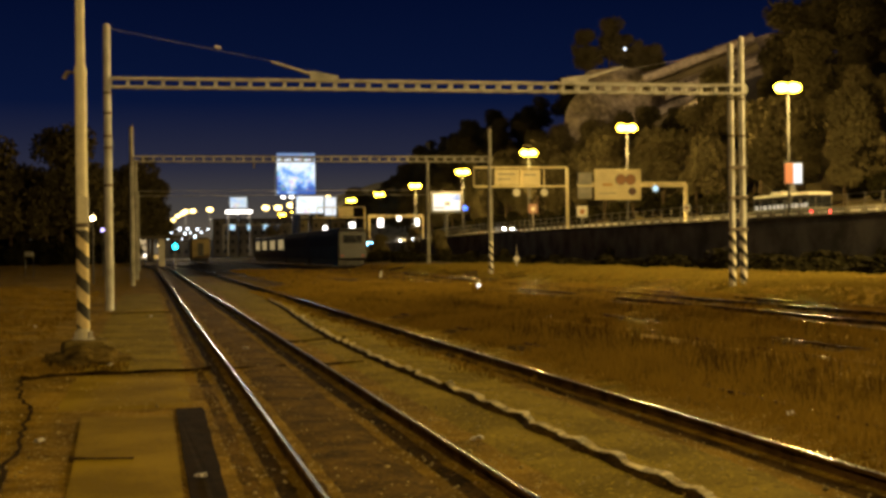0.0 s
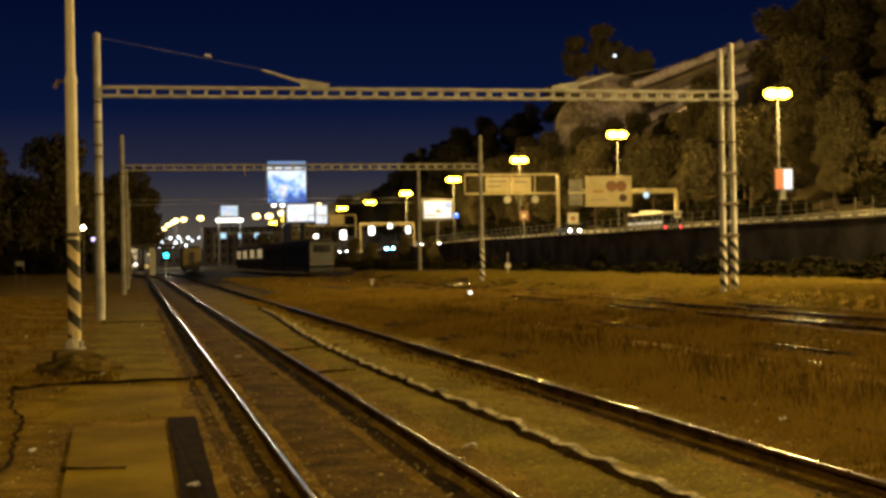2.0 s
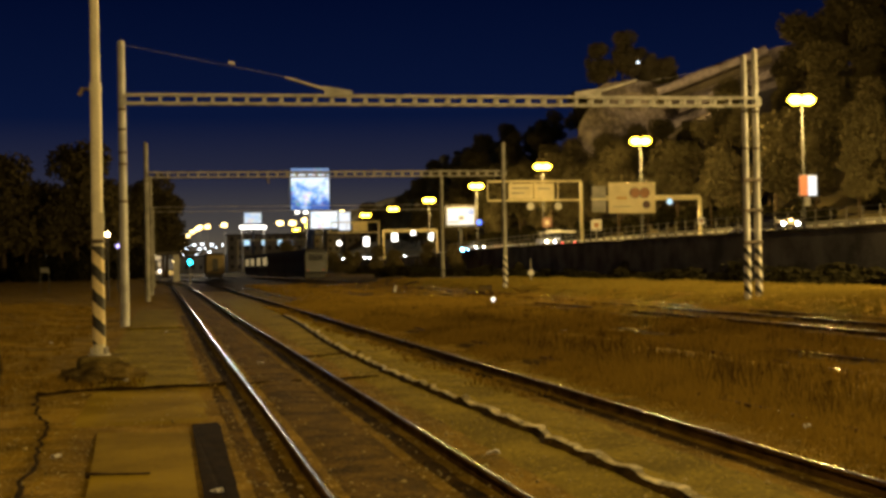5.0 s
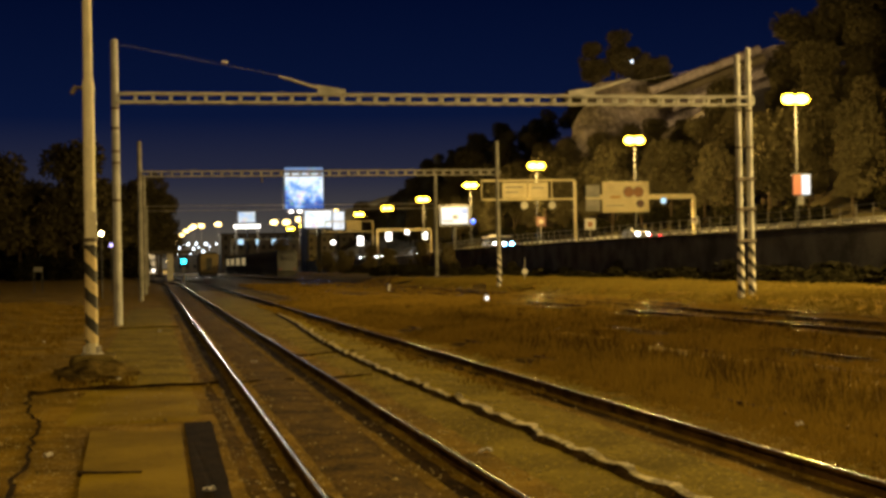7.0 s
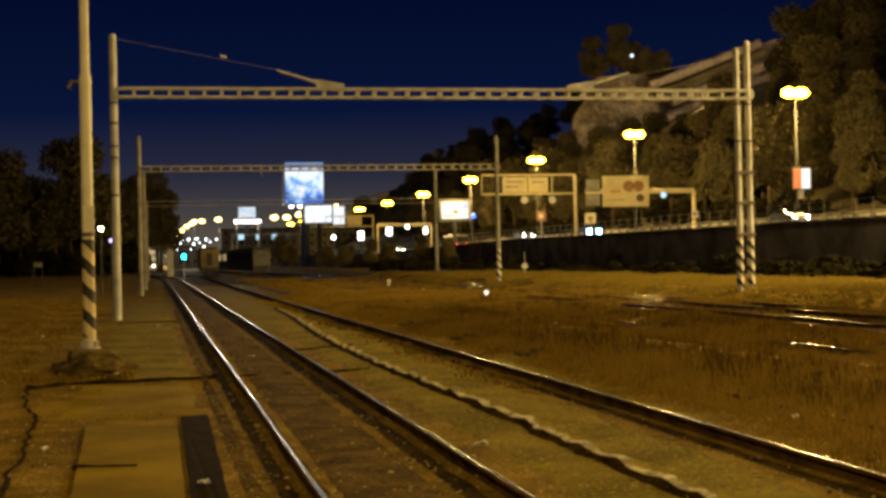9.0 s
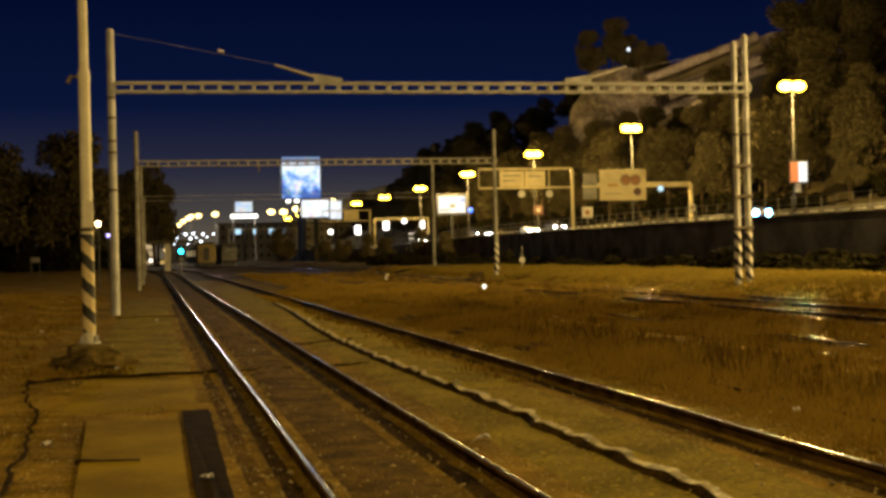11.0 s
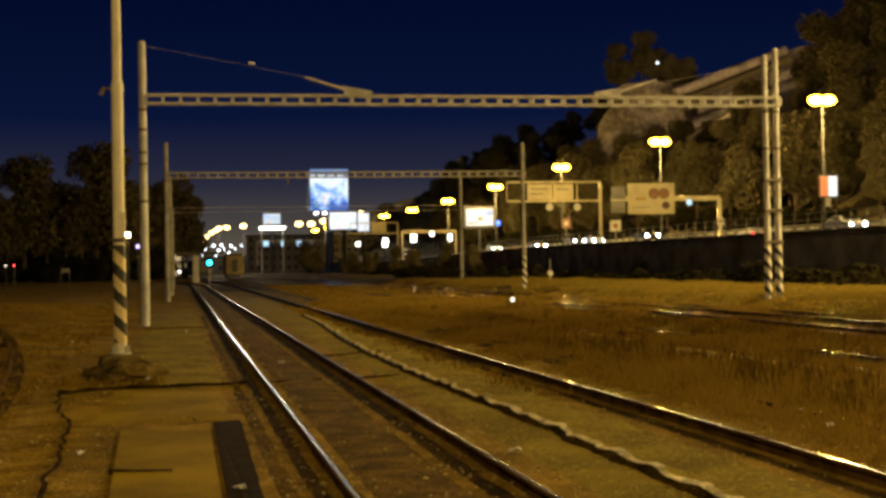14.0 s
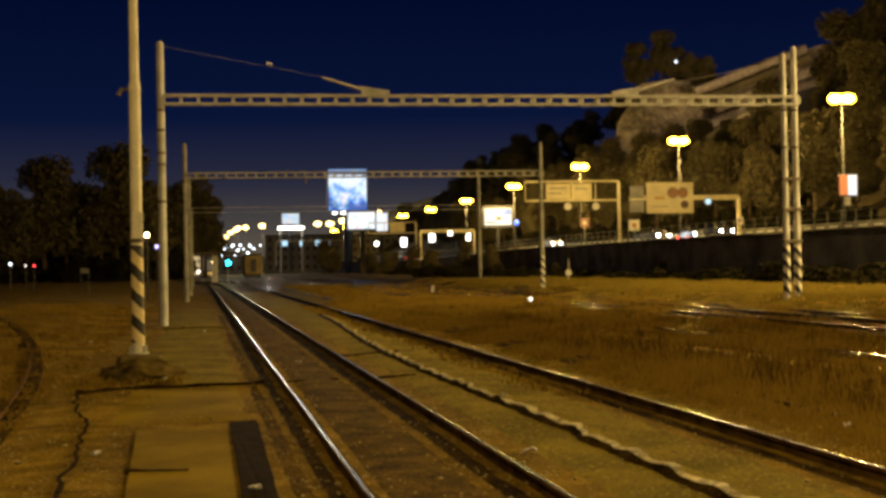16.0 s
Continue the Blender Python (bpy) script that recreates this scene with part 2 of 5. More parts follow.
M_SOIL = surf("hill_soil", (0.05, 0.042, 0.022), (0.11, 0.09, 0.046), 0.12, 2.0, 0.95, bump=0.8, world_space=True)
M_ROCK = surf("bare_rock", (0.09, 0.075, 0.055), (0.33, 0.28, 0.21), 0.10, 1.0, 0.95, bump=1.0, world_space=True)
M_LEAF = surf("tree_leaves", (0.046, 0.040, 0.020), (0.088, 0.074, 0.036), 0.12, 0.8, 0.9, bump=0, world_space=True, island=0.12)
# Leaf tone lowered far enough to make the bushes look barely lit.
M_BUSH = surf("dimmed_bush_leaves", (0.008, 0.0072, 0.003), (0.021, 0.019, 0.008), 0.3, 2, 0.9, bump=0, world_space=True, island=0.15)
M_BARK = surf("tree_bark", (0.03, 0.022, 0.014), (0.09, 0.07, 0.045), 3, 20, 0.95, bump=0.6)
M_DARKMETAL = surf("dark_painted_metal", (0.012, 0.012, 0.014), (0.035, 0.035, 0.04), 2, 30, 0.5, 0.3, 0.05)
M_FACADE = surf("dull_plaster_facade", (0.20, 0.18, 0.14), (0.36, 0.33, 0.26), 0.1, 2, 0.8, bump=0.2, world_space=True)
M_YELLOWWAG = surf("ochre_wagon_paint", (0.11, 0.08, 0.03), (0.22, 0.165, 0.07), 0.5, 8, 0.6, bump=0.2)
M_SIGN = surf("sign_panel", (0.50, 0.43, 0.25), (0.64, 0.56, 0.34), 0.6, 8, 0.6, bump=0.05)
M_SIGNGREY = surf("grey_sign_back", (0.14, 0.14, 0.12), (0.26, 0.25, 0.22), 0.8, 10, 0.6, bump=0.05)
M_FENCE = surf("dull_fence_steel", (0.07, 0.066, 0.056), (0.13, 0.12, 0.10), 1, 20, 0.6, 0.2, 0.05)
M_GLINT = surf("white_glint_plate", (0.6, 0.62, 0.65), (0.85, 0.87, 0.9), 0.4, 6, 0.35, bump=0, world_space=True)
M_SIGNRED = surf("red_sign_paint", (0.20, 0.085, 0.028), (0.29, 0.13, 0.045), 1, 20, 0.5, bump=0)
M_SIGNBAR = surf("orange_sign_paint", (0.36, 0.20, 0.05), (0.46, 0.27, 0.08), 1, 20, 0.6, bump=0)
M_SIGNDULL = surf("faded_red_sign_paint", (0.07, 0.032, 0.024), (0.10, 0.046, 0.036), 1, 20, 0.6, bump=0)
M_WHITE = surf("dusty_white_paint", (0.42, 0.41, 0.38), (0.55, 0.53, 0.50), 1, 20, 0.5, bump=0)
M_TRAIN = surf("dark_train_paint", (0.014, 0.014, 0.017), (0.036, 0.036, 0.042), 0.4, 6, 0.6, bump=0.05)
M_TRAINEND = surf("slate_blue_train_paint", (0.012, 0.015, 0.021), (0.026, 0.031, 0.042), 0.6, 6, 0.4, bump=0.05)
M_GLASS = surf("dark_window_glass", (0.006, 0.007, 0.009), (0.015, 0.016, 0.02), 1, 8, 0.08, bump=0)
M_DULLPANE = surf("unlit_dusty_pane", (0.03, 0.028, 0.025), (0.07, 0.065, 0.055), 1, 8, 0.8, bump=0)
M_RUBBER = surf("tyre_rubber", (0.012, 0.012, 0.012), (0.03, 0.03, 0.03), 3, 30, 0.85)
M_BUS = surf("greyed_white_bus_paint", (0.30, 0.29, 0.27), (0.42, 0.41, 0.38), 0.5, 8, 0.35, bump=0)
M_BUSLOW = surf("dark_bus_paint", (0.03, 0.03, 0.03), (0.07, 0.068, 0.064), 0.5, 8, 0.5, bump=0)
M_CAR_A = surf("silver_car_paint", (0.30, 0.31, 0.33), (0.42, 0.43, 0.45), 0.5, 8, 0.3, 0.4, 0)
M_CAR_B = surf("dark_car_paint", (0.02, 0.02, 0.025), (0.05, 0.05, 0.06), 0.5, 8, 0.25, 0.2, 0)

G_SODIUM = glow("sodium_lamp_glass", (1.0, 0.58, 0.026), 44)
G_FAR = glow("far_sodium_lamp_glass", (1.0, 0.70, 0.24), 7)
G_WHITE = glow("white_lamp_glass", (1.0, 0.95, 0.85), 5)
G_HEAD = glow("headlamp_glass", (0.85, 0.93, 1.0), 55)
G_HEADBLUE = glow("xenon_headlamp_glass", (0.12, 0.48, 1.0), 60)
G_TAIL = glow("red_tail_lamp_glass", (1.0, 0.05, 0.05), 6)
G_CYAN = glow("green_signal_lens", (0.012, 0.46, 0.62), 20)
G_BLUE = glow("blue_lamp_glass", (0.05, 0.16, 1.0), 3)
G_AD = glow("white_lightbox", (0.86, 0.92, 1.0), 1.0)
G_ADRED = glow("red_lightbox", (0.95, 0.27, 0.08), 0.7)
G_TRAINWIN = glow("dim_carriage_window", (1.0, 0.74, 0.34), 0.35)
G_BOARD = glow("poster_backlight", (0.80, 0.89, 1.0), 0.85)
G_WINDOW = glow("lit_window", (1.0, 0.80, 0.42), 0.9)
G_BUSIN = glow("bus_interior_light", (1.0, 0.90, 0.72), 0.75)
S_BIG = screen_mat("big_led_screen", (0.02, 0.10, 0.45), (0.16, 0.38, 0.85), (0.80, 0.90, 1.0), 0.30, 1.1)
S_TOP = screen_mat("blue_led_band", (0.03, 0.10, 0.40), (0.08, 0.22, 0.65), (0.25, 0.45, 0.9), 0.5, 0.6)
S_MID = screen_mat("pale_led_screen", (0.25, 0.42, 1.0), (0.80, 0.90, 1.0), (1.0, 1.0, 1.0), 0.3, 1.15)
S_SMALL = screen_mat("bluish_led_screen", (0.35, 0.55, 1.0), (0.60, 0.78, 1.0), (0.9, 0.96, 1.0), 0.4, 0.85)

# ---------------------------------------------------------------- helpers for meshes


def mesh_of(name, bm, material):
    me = bpy.data.meshes.new(name)
    bm.normal_update()
    bm.to_mesh(me)
    bm.free()
    for mm in (material if isinstance(material, (list, tuple)) else [material]):
        me.materials.append(mm)
    return me


def part(name, bm, material, parent=None, label="", at=None, smooth=False):
    me = mesh_of(name, bm, material)
    if smooth:
        me.shade_smooth()
    ob = new(name, me)
    if parent is not None:
        ob.parent = parent
    if at is not None:
        ob.matrix_basis = at
    if label:
        ob["label"] = label
    return ob


def thing(name, m, label, category, group="", kind=""):
    ob = new(name)
    ob.empty_display_size = 0.2
    ob.matrix_basis = m
    return tagged(ob, label, category, group, kind)


def box(bm, c, s, m=None, bevel=0.0):
    r = bmesh.ops.create_cube(bm, size=1.0)
    vs = r["verts"]
    bmesh.ops.scale(bm, vec=s, verts=vs)
    if bevel:
        es = list({e for v in vs for e in v.link_edges})
        out = bmesh.ops.bevel(bm, geom=es, offset=bevel, segments=2, affect="EDGES", profile=0.6)
        vs = list({v for f in out["faces"] for v in f.verts} | {v for v in vs if v.is_valid})
    if m is not None:
        bmesh.ops.transform(bm, matrix=m, verts=vs)
    bmesh.ops.translate(bm, vec=c, verts=vs)
    return bm


def rod(bm, a, b, ra, rb=None, seg=12, caps=True):
    rb = ra if rb is None else rb
    a, b = Vector(a), Vector(b)
    d = b - a
    r = bmesh.ops.create_cone(bm, cap_ends=caps, segments=seg, radius1=ra, radius2=rb, depth=d.length)
    m = Matrix.Translation((a + b) / 2) @ d.to_track_quat("Z", "Y").to_matrix().to_4x4()
    bmesh.ops.transform(bm, matrix=m, verts=r["verts"])
    return bm


def B(*boxes, bevel=0.0):
    bm = bmesh.new()
    for c, s in boxes:
        box(bm, c, s, bevel=bevel)
    return bm


def C(*rods, seg=12):
    bm = bmesh.new()
    for r in rods:
        rod(bm, *r, seg=seg)
    return bm


def sweep(bm, profile, path, closed=True):
    """A cross-section (x, z) carried along points of a path that runs roughly along y."""
    rings = []
    for i, p in enumerate(path):
        q0, q1 = Vector(path[max(i - 1, 0)]), Vector(path[min(i + 1, len(path) - 1)])
        d = (q1 - q0).normalized()
        side = Vector((d.y, -d.x, 0)).normalized()
        up = side.cross(d) * 1.0
        if up.z < 0:
            up.negate()
        rings.append([bm.verts.new(Vector(p) + side * u + up * w) for u, w in profile])
    k = len(profile)
    for a, b in zip(rings, rings[1:]):
        for i in range(k if closed else k - 1):
            bm.faces.new((a[i], a[(i + 1) % k], b[(i + 1) % k], b[i]))
    if closed:
        bm.faces.new(rings[0])
        bm.faces.new(rings[-1][::-1])
    bmesh.ops.recalc_face_normals(bm, faces=bm.faces)
    return bm


def smooth01(a, b, v):
    t = min(max((v - a) / (b - a), 0.0), 1.0)
    return t * t * (3 - 2 * t)


def ground_z(x, y):
    """Height of the yard's surface; the rail heads lie at zero."""
    z = -0.135
    z += 0.50 * smooth01(20.2, 22.5, x) + 0.25 * smooth01(26, 40, x)
    rough = smooth01(7.3, 9.0, x) + smooth01(-1.2, -3.5, x)
    z += (0.018 + 0.05 * rough) * noise.noise(Vector((x * 0.55, y * 0.4, 3.0)))
    z += 0.095 * smooth01(6.3, 7.0, x) * (1 - smooth01(13.2, 14.6, x)) + 0.05 * smooth01(13.2, 14.6, x)
    z -= 1.2 * smooth01(30.5, 35.5, x + 0.6 * noise.noise(Vector((y * 0.15, 0, 0))))
    z += 0.12 * smooth01(8.2, 9.4, x) * (1 - smooth01(9.6, 10.5, x))
    z += 0.10 * smooth01(12.8, 13.4, x) * (1 - smooth01(14.0, 14.9, x))
    z += 0.30 * smooth01(-2.6, -6.0, x) * smooth01(25, 60, y)
    return z


# ---------------------------------------------------------------- ground and tracks
def build_ground():
    xs = [-1500, -600, -250, -120, -60, -35, -22, -15, -10]
    xs += [-10 + 0.45 * i for i in range(1, 79)] + [26.5, 28, 29.5, 30.5, 31.5, 32.5, 33.5, 34.5, 36, 40, 46, 54, 70, 120, 250, 600, 1500]
    ys = [-400, -120, -40, -15, -4] + [-2 + 0.7 * i for i in range(80)] + [56 + 2.5 * i for i in range(40)]
    ys += [160, 175, 200, 250, 320, 450, 700, 1200, 2500]
    verts = [(x, y, ground_z(x, y)) for y in ys for x in xs]
    n = len(xs)
    faces = [(j * n + i, j * n + i + 1, (j + 1) * n + i + 1, (j + 1) * n + i) for j in range(len(ys) - 1) for i in range(n - 1)]
    me = bpy.data.meshes.new("ground")
    me.from_pydata(verts, [], faces)
    me.materials.append(M_GROUND)
    me.shade_smooth()
    tagged(new("ground", me), "brown trodden earth of a disused railway yard", "ground", kind="structure")


build_ground()

RAIL_HEAD = [(-0.017, -0.006), (0.017, -0.006), (0.014, -0.002), (0.007, 0.0), (-0.007, 0.0), (-0.014, -0.002)]
RAIL_HEAD_OLD = [(-0.034, -0.014), (0.034, -0.014), (0.034, -0.003), (0.029, 0.0012), (0.010, 0.002), (-0.010, 0.002), (-0.029, 0.0012), (-0.034, -0.003)]
RAIL_HEAD_FLAT = [(-0.020, -0.006), (0.020, -0.006), (0.018, -0.0008), (0.014, 0.0), (-0.014, 0.0), (-0.018, -0.0008)]
RAIL_WEB = [(-0.075, -0.175), (0.075, -0.175), (0.075, -0.160), (0.012, -0.135), (0.012, -0.045), (0.036, -0.034), (0.036, -0.012), (0.028, -0.0045),
            (-0.028, -0.0045), (-0.036, -0.012), (-0.036, -0.034), (-0.012, -0.045), (-0.012, -0.135), (-0.075, -0.160)]


def track_line(x, y):
    """The yard's tracks are straight, then bend gently to the left."""
    return x - max(y - 150, 0) ** 2 / 1600.0


def build_track(x_left, x_right, y0, y1, shiny, label, dz=0.0):
    t = thing("railway_track", pose(0, 0, 0), label, "railway track", "tracks of the yard")
    for x in (x_left, x_right):
        ys = [y0 + (y1 - y0) * i / 60 for i in range(61)]
        path = [(track_line(x, y) + 0.012 * noise.noise(Vector((x, y * 0.12, 0))), y, dz + (0.0 if shiny == 2 else 0.012 * noise.noise(Vector((x, y * 0.2, 5))))) for y in ys]
        r = part("rail", sweep(bmesh.new(), RAIL_WEB, path), M_RAILWEB, t)
        part("rail_head", sweep(bmesh.new(), (RAIL_HEAD_OLD, RAIL_HEAD_FLAT, RAIL_HEAD)[shiny], path), M_RAILHEAD if shiny == 2 or (shiny and x == x_left) else M_RAILOLD, r, "polished running surface" if shiny else "dull worn running surface")


build_track(1.313, 2.820, -4, 235, 2, "used railway track with bright polished rails, sunk in earth")
build_track(5.760, 7.267, -4, 235, 1, "railway track beside a verge of dry weeds")
build_track(10.85, 12.35, 6, 200, 0, "overgrown railway track half hidden in dry weeds", 0.0)
build_track(15.30, 16.80, 10, 200, 0, "overgrown siding with dull rails in dry weeds", 0.03)
build_track(18.75, 20.25, 10, 330, 0, "siding with dull rails along a grassy bank", 0.06)


def strip(name, pts, material, label, category, kind="structure", lift=0.004):
    """A thin flat patch lying on the ground, outlined by corners."""
    bm = bmesh.new()
    top = [bm.verts.new((x, y, ground_z(x, y) + lift + 0.02)) for x, y in pts]
    low = [bm.verts.new((x, y, ground_z(x, y) - 0.03)) for x, y in pts]
    bm.faces.new(top)
    k = len(pts)
    for i in range(k):
        bm.faces.new((top[i], low[i], low[(i + 1) % k], top[(i + 1) % k]))
    bmesh.ops.recalc_face_normals(bm, faces=bm.faces)
    return tagged(part(name, bm, material), label, category, kind=kind)


def quilt(name, x0, x1, y0, y1, material, label, category, lift, edge=0.06):
    """A sheet that follows the ground, with a ragged outline."""
    ny = max(int((y1 - y0) / 0.45), 2)
    nx = max(int((x1 - x0) / 0.3), 2)
    bm = bmesh.new()
    rows = []
    for j in range(ny + 1):
        y = y0 + (y1 - y0) * j / ny
        row = []
        for i in range(nx + 1):
            x = x0 + (x1 - x0) * i / nx
            out = i in (0, nx) or j in (0, ny)
            if i in (0, nx):
                x += edge * noise.noise(Vector((y * 1.3, i, lift * 90)))
            row.append(bm.verts.new((x, y, ground_z(x, y) + (-0.01 if out else lift))))
        rows.append(row)
    for a, b in zip(rows, rows[1:]):
        for i in range(nx):
            bm.faces.new((a[i], a[i + 1], b[i + 1], b[i]))
    bmesh.ops.recalc_face_normals(bm, faces=bm.faces)
    return tagged(part(name, bm, material, smooth=True), label, category, kind="structure")


# bare dark places where the disused rails show among the weeds: x from, to, y from, to
BARE = [(11.5, 12.40, 21.8, 26.2), (11.7, 12.40, 32.2, 35.4), (15.2, 16.85, 29.5, 37.0), (15.3, 16.85, 41.5, 48.5), (15.2, 16.85, 53, 62), (17.5, 18.80, 32.5, 39), (17.5, 18.80, 41, 50), (6.6, 7.30, 25.0, 26.6), (6.6, 7.30, 30.8, 32.6), (6.7, 7.30, 38, 40)]

# oily four-foot ways and shoulders along the used rails, darkened for rail shade, pale strips between the tracks
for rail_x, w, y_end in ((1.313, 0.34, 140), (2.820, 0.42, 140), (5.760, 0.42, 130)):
    quilt("dark_rail_strip", rail_x - w, rail_x - 0.05, 6, y_end, M_OILSHADE, "oily ballast strip along a rail, darkened for the rail's shade", "ballast", 0.010, 0.05)
for x0, x1, y0, y1 in BARE:
    quilt("oily_patch", x0, x1, y0, y1, M_OILSHADE, "dark bare ballast beside a disused rail", "ballast", 0.012, 0.25)
quilt("dark_rail_strip", 1.36, 1.47, 6, 140, M_OILSHADE, "oily ballast strip along a rail, darkened for the rail's shade", "ballast", 0.010, 0.05)
quilt("ballast_shoulder", 0.70, 1.00, 6, 60, M_OIL, "oily shoulder of ballast, darkened for shade beside a rail", "ballast", 0.012, 0.08)
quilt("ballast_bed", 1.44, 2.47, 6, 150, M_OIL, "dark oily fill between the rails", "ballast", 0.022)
# Dark sheet added because the far lamps light this ground too strongly.
quilt("darkened_far_yard", 3.2, 34, 118, 300, M_OILSHADE, "far part of the yard, coloured dark against the far lamps' light", "ballast", 0.03, 0.8)
quilt("sandy_strip", 3.25, 5.35, 6, 90, M_PATCH, "pale trodden sand strip between two tracks", "ground", 0.016, 0.12)
quilt("concrete_apron", -1.25, 0.72, 18.1, 23.7, M_PATH, "smooth worn concrete apron beside the track", "path", 0.014, 0.10)
quilt("sandy_path", -1.25, 0.75, 23.7, 70, M_PATCH, "pale trodden sandy path along the track", "path", 0.014, 0.12)
strip("concrete_path", [(-0.57, 6.0), (0.27, 6.0), (0.28, 11.4), (0.30, 17.1), (-0.77, 17.4), (-0.64, 11.6)], M_PATH, "worn concrete walkway slab beside the track", "walkway")
strip("drain_slot", [(0.31, 6.0)] + [(0.57 + 0.0165 * (y - 6) * 0.62 + 0.028 * noise.noise(Vector((y * 2.1, 5, 0))), y) for y in [6 + 0.3 * i for i in range(40)]] + [(0.68, 18.0), (0.35, 17.9)], M_SLOT, "dark drain grating beside a concrete walkway", "drain")


def crack(pts, w, label):
    bm = bmesh.new()
    prev = None
    for i, (x, y) in enumerate(pts):
        ww = w * (0.6 + 0.8 * abs(noise.noise(Vector((x * 3, y * 3, 1)))))
        q0, q1 = pts[max(i - 1, 0)], pts[min(i + 1, len(pts) - 1)]
        ln = math.hypot(q1[0] - q0[0], q1[1] - q0[1])
        px, py = -(q1[1] - q0[1]) / ln * ww, (q1[0] - q0[0]) / ln * ww * 2.2
        a = bm.verts.new((x - px, y - py, ground_z(x, y) + 0.030))
        b = bm.verts.new((x + px, y + py, ground_z(x, y) + 0.030))
        if prev:
            bm.faces.new((prev[0], prev[1], b, a))
        prev = (a, b)
    bmesh.ops.recalc_face_normals(bm, faces=bm.faces)
    tagged(part("pavement_crack", bm, M_CRACK), label, "crack", kind="structure")


def jag(pts, step, amp):
    out = []
    for (x0, y0), (x1, y1) in zip(pts, pts[1:]):
        k = max(int(math.hypot(x1 - x0, y1 - y0) / step), 1)
        for i in range(k):
            f = i / k
            x, y = x0 + (x1 - x0) * f, y0 + (y1 - y0) * f
            out.append((x + amp * noise.noise(Vector((x * 2, y * 2, 9))), y + amp * 2 * noise.noise(Vector((x * 2, y * 2, 4)))))
    return out + [pts[-1]]



def lip(pts, h, label):
    """A broken edge of asphalt, standing a little proud, with a dark crumbling face."""
    bm = bmesh.new()
    prev = None
    for x, y in pts:
        hh = h * (0.55 + 0.9 * abs(noise.noise(Vector((x * 2.3, y * 2.3, 6)))))
        z = ground_z(x, y)
        ring = [bm.verts.new(p) for p in ((x, y - 0.05, z - 0.03), (x, y - 0.03, z + hh), (x, y + 0.06, z + hh * 0.9), (x, y + 0.12, z - 0.03))]
        if prev:
            for i in range(3):
                bm.faces.new((prev[i], prev[i + 1], ring[i + 1], ring[i]))
        prev = ring
    bmesh.ops.recalc_face_normals(bm, faces=bm.faces)
    tagged(part("asphalt_edge", bm, M_CRACK), label, "pavement edge", kind="structure")


lip(jag([(-1.95, 23.0), (-1.2, 23.6), (0.2, 23.9), (1.05, 23.9)], 0.12, 0.06), 0.075, "dark broken asphalt edge across the path")
lip(jag([(1.45, 24.0), (2.35, 24.3)], 0.12, 0.05), 0.035, "dark broken asphalt edge between rails")
lip(jag([(2.95, 24.2), (3.75, 24.6)], 0.12, 0.05), 0.055, "dark broken asphalt edge between tracks")
lip(jag([(2.95, 30.5), (4.4, 31.5)], 0.15, 0.06), 0.055, "dark broken asphalt edge between tracks")
lip(jag([(-1.1, 47.0), (0.8, 47.6)], 0.15, 0.06), 0.06, "dark broken asphalt edge across the path")
crack(jag([(-1.95, 23.0), (-1.75, 20.5), (-1.42, 18.2), (-1.25, 13.0), (-1.2, 9.0)], 0.22, 0.10), 0.032, "jagged dark edge of broken asphalt")
lip(jag([(-0.74, 13.8), (-0.13, 13.73)], 0.08, 0.02), 0.060, "short raised crack in a concrete walkway")


def build_torn_edge():
    """The ragged, slightly raised lip of the sandy strip; its shaded face towards the used track is coloured dark, its
    highlit crest pale.
    """
    bm = bmesh.new()
    prev = None
    for i in range(420):
        y = 6.5 + i * 0.118
        ph = (y + 0.9 * noise.noise(Vector((y * 0.55, 3, 0)))) % 1.15 / 1.15
        saw = ph if ph < 0.75 else (1 - ph) * 3
        x = 4.14 + 0.17 * saw * (0.3 + abs(noise.noise(Vector((y * 0.8, 12, 0))))) + 0.07 * noise.noise(Vector((y * 1.4, 2, 0))) + 0.02 * noise.noise(Vector((y * 3, 2, 0))) - 0.14 * smooth01(16, 26, y) + 0.75 * smooth01(28, 56, y)
        z = ground_z(x, y)
        h = 0.07 + 0.06 * saw * (0.4 + abs(noise.noise(Vector((y * 1.1, 0, 4))))) + 0.02 * noise.noise(Vector((y * 2.6, 1, 4)))
        w = 0.035 + 0.17 * abs(noise.noise(Vector((y * 1.1, 8, 4)))) + 0.05 * abs(noise.noise(Vector((y * 3.5, 3, 4))))
        ring = [bm.verts.new(p) for p in ((x - 0.13 - 0.08 * saw, y, z - 0.02), (x - 0.02, y, z + h * 0.8), (x + w, y, z + h), (x + w + 0.22, y, z + 0.012))]
        if prev:
            for k in range(3):
                f = bm.faces.new((prev[k], prev[k + 1], ring[k + 1], ring[k]))
                f.material_index = k
        prev = ring
    bmesh.ops.recalc_face_normals(bm, faces=bm.faces)
    tagged(part("torn_asphalt_edge", bm, [M_OILSHADE, M_DUCT, M_PATCH]), "ragged pale zigzag edge of torn asphalt between tracks", "pavement edge", kind="structure")


build_torn_edge()


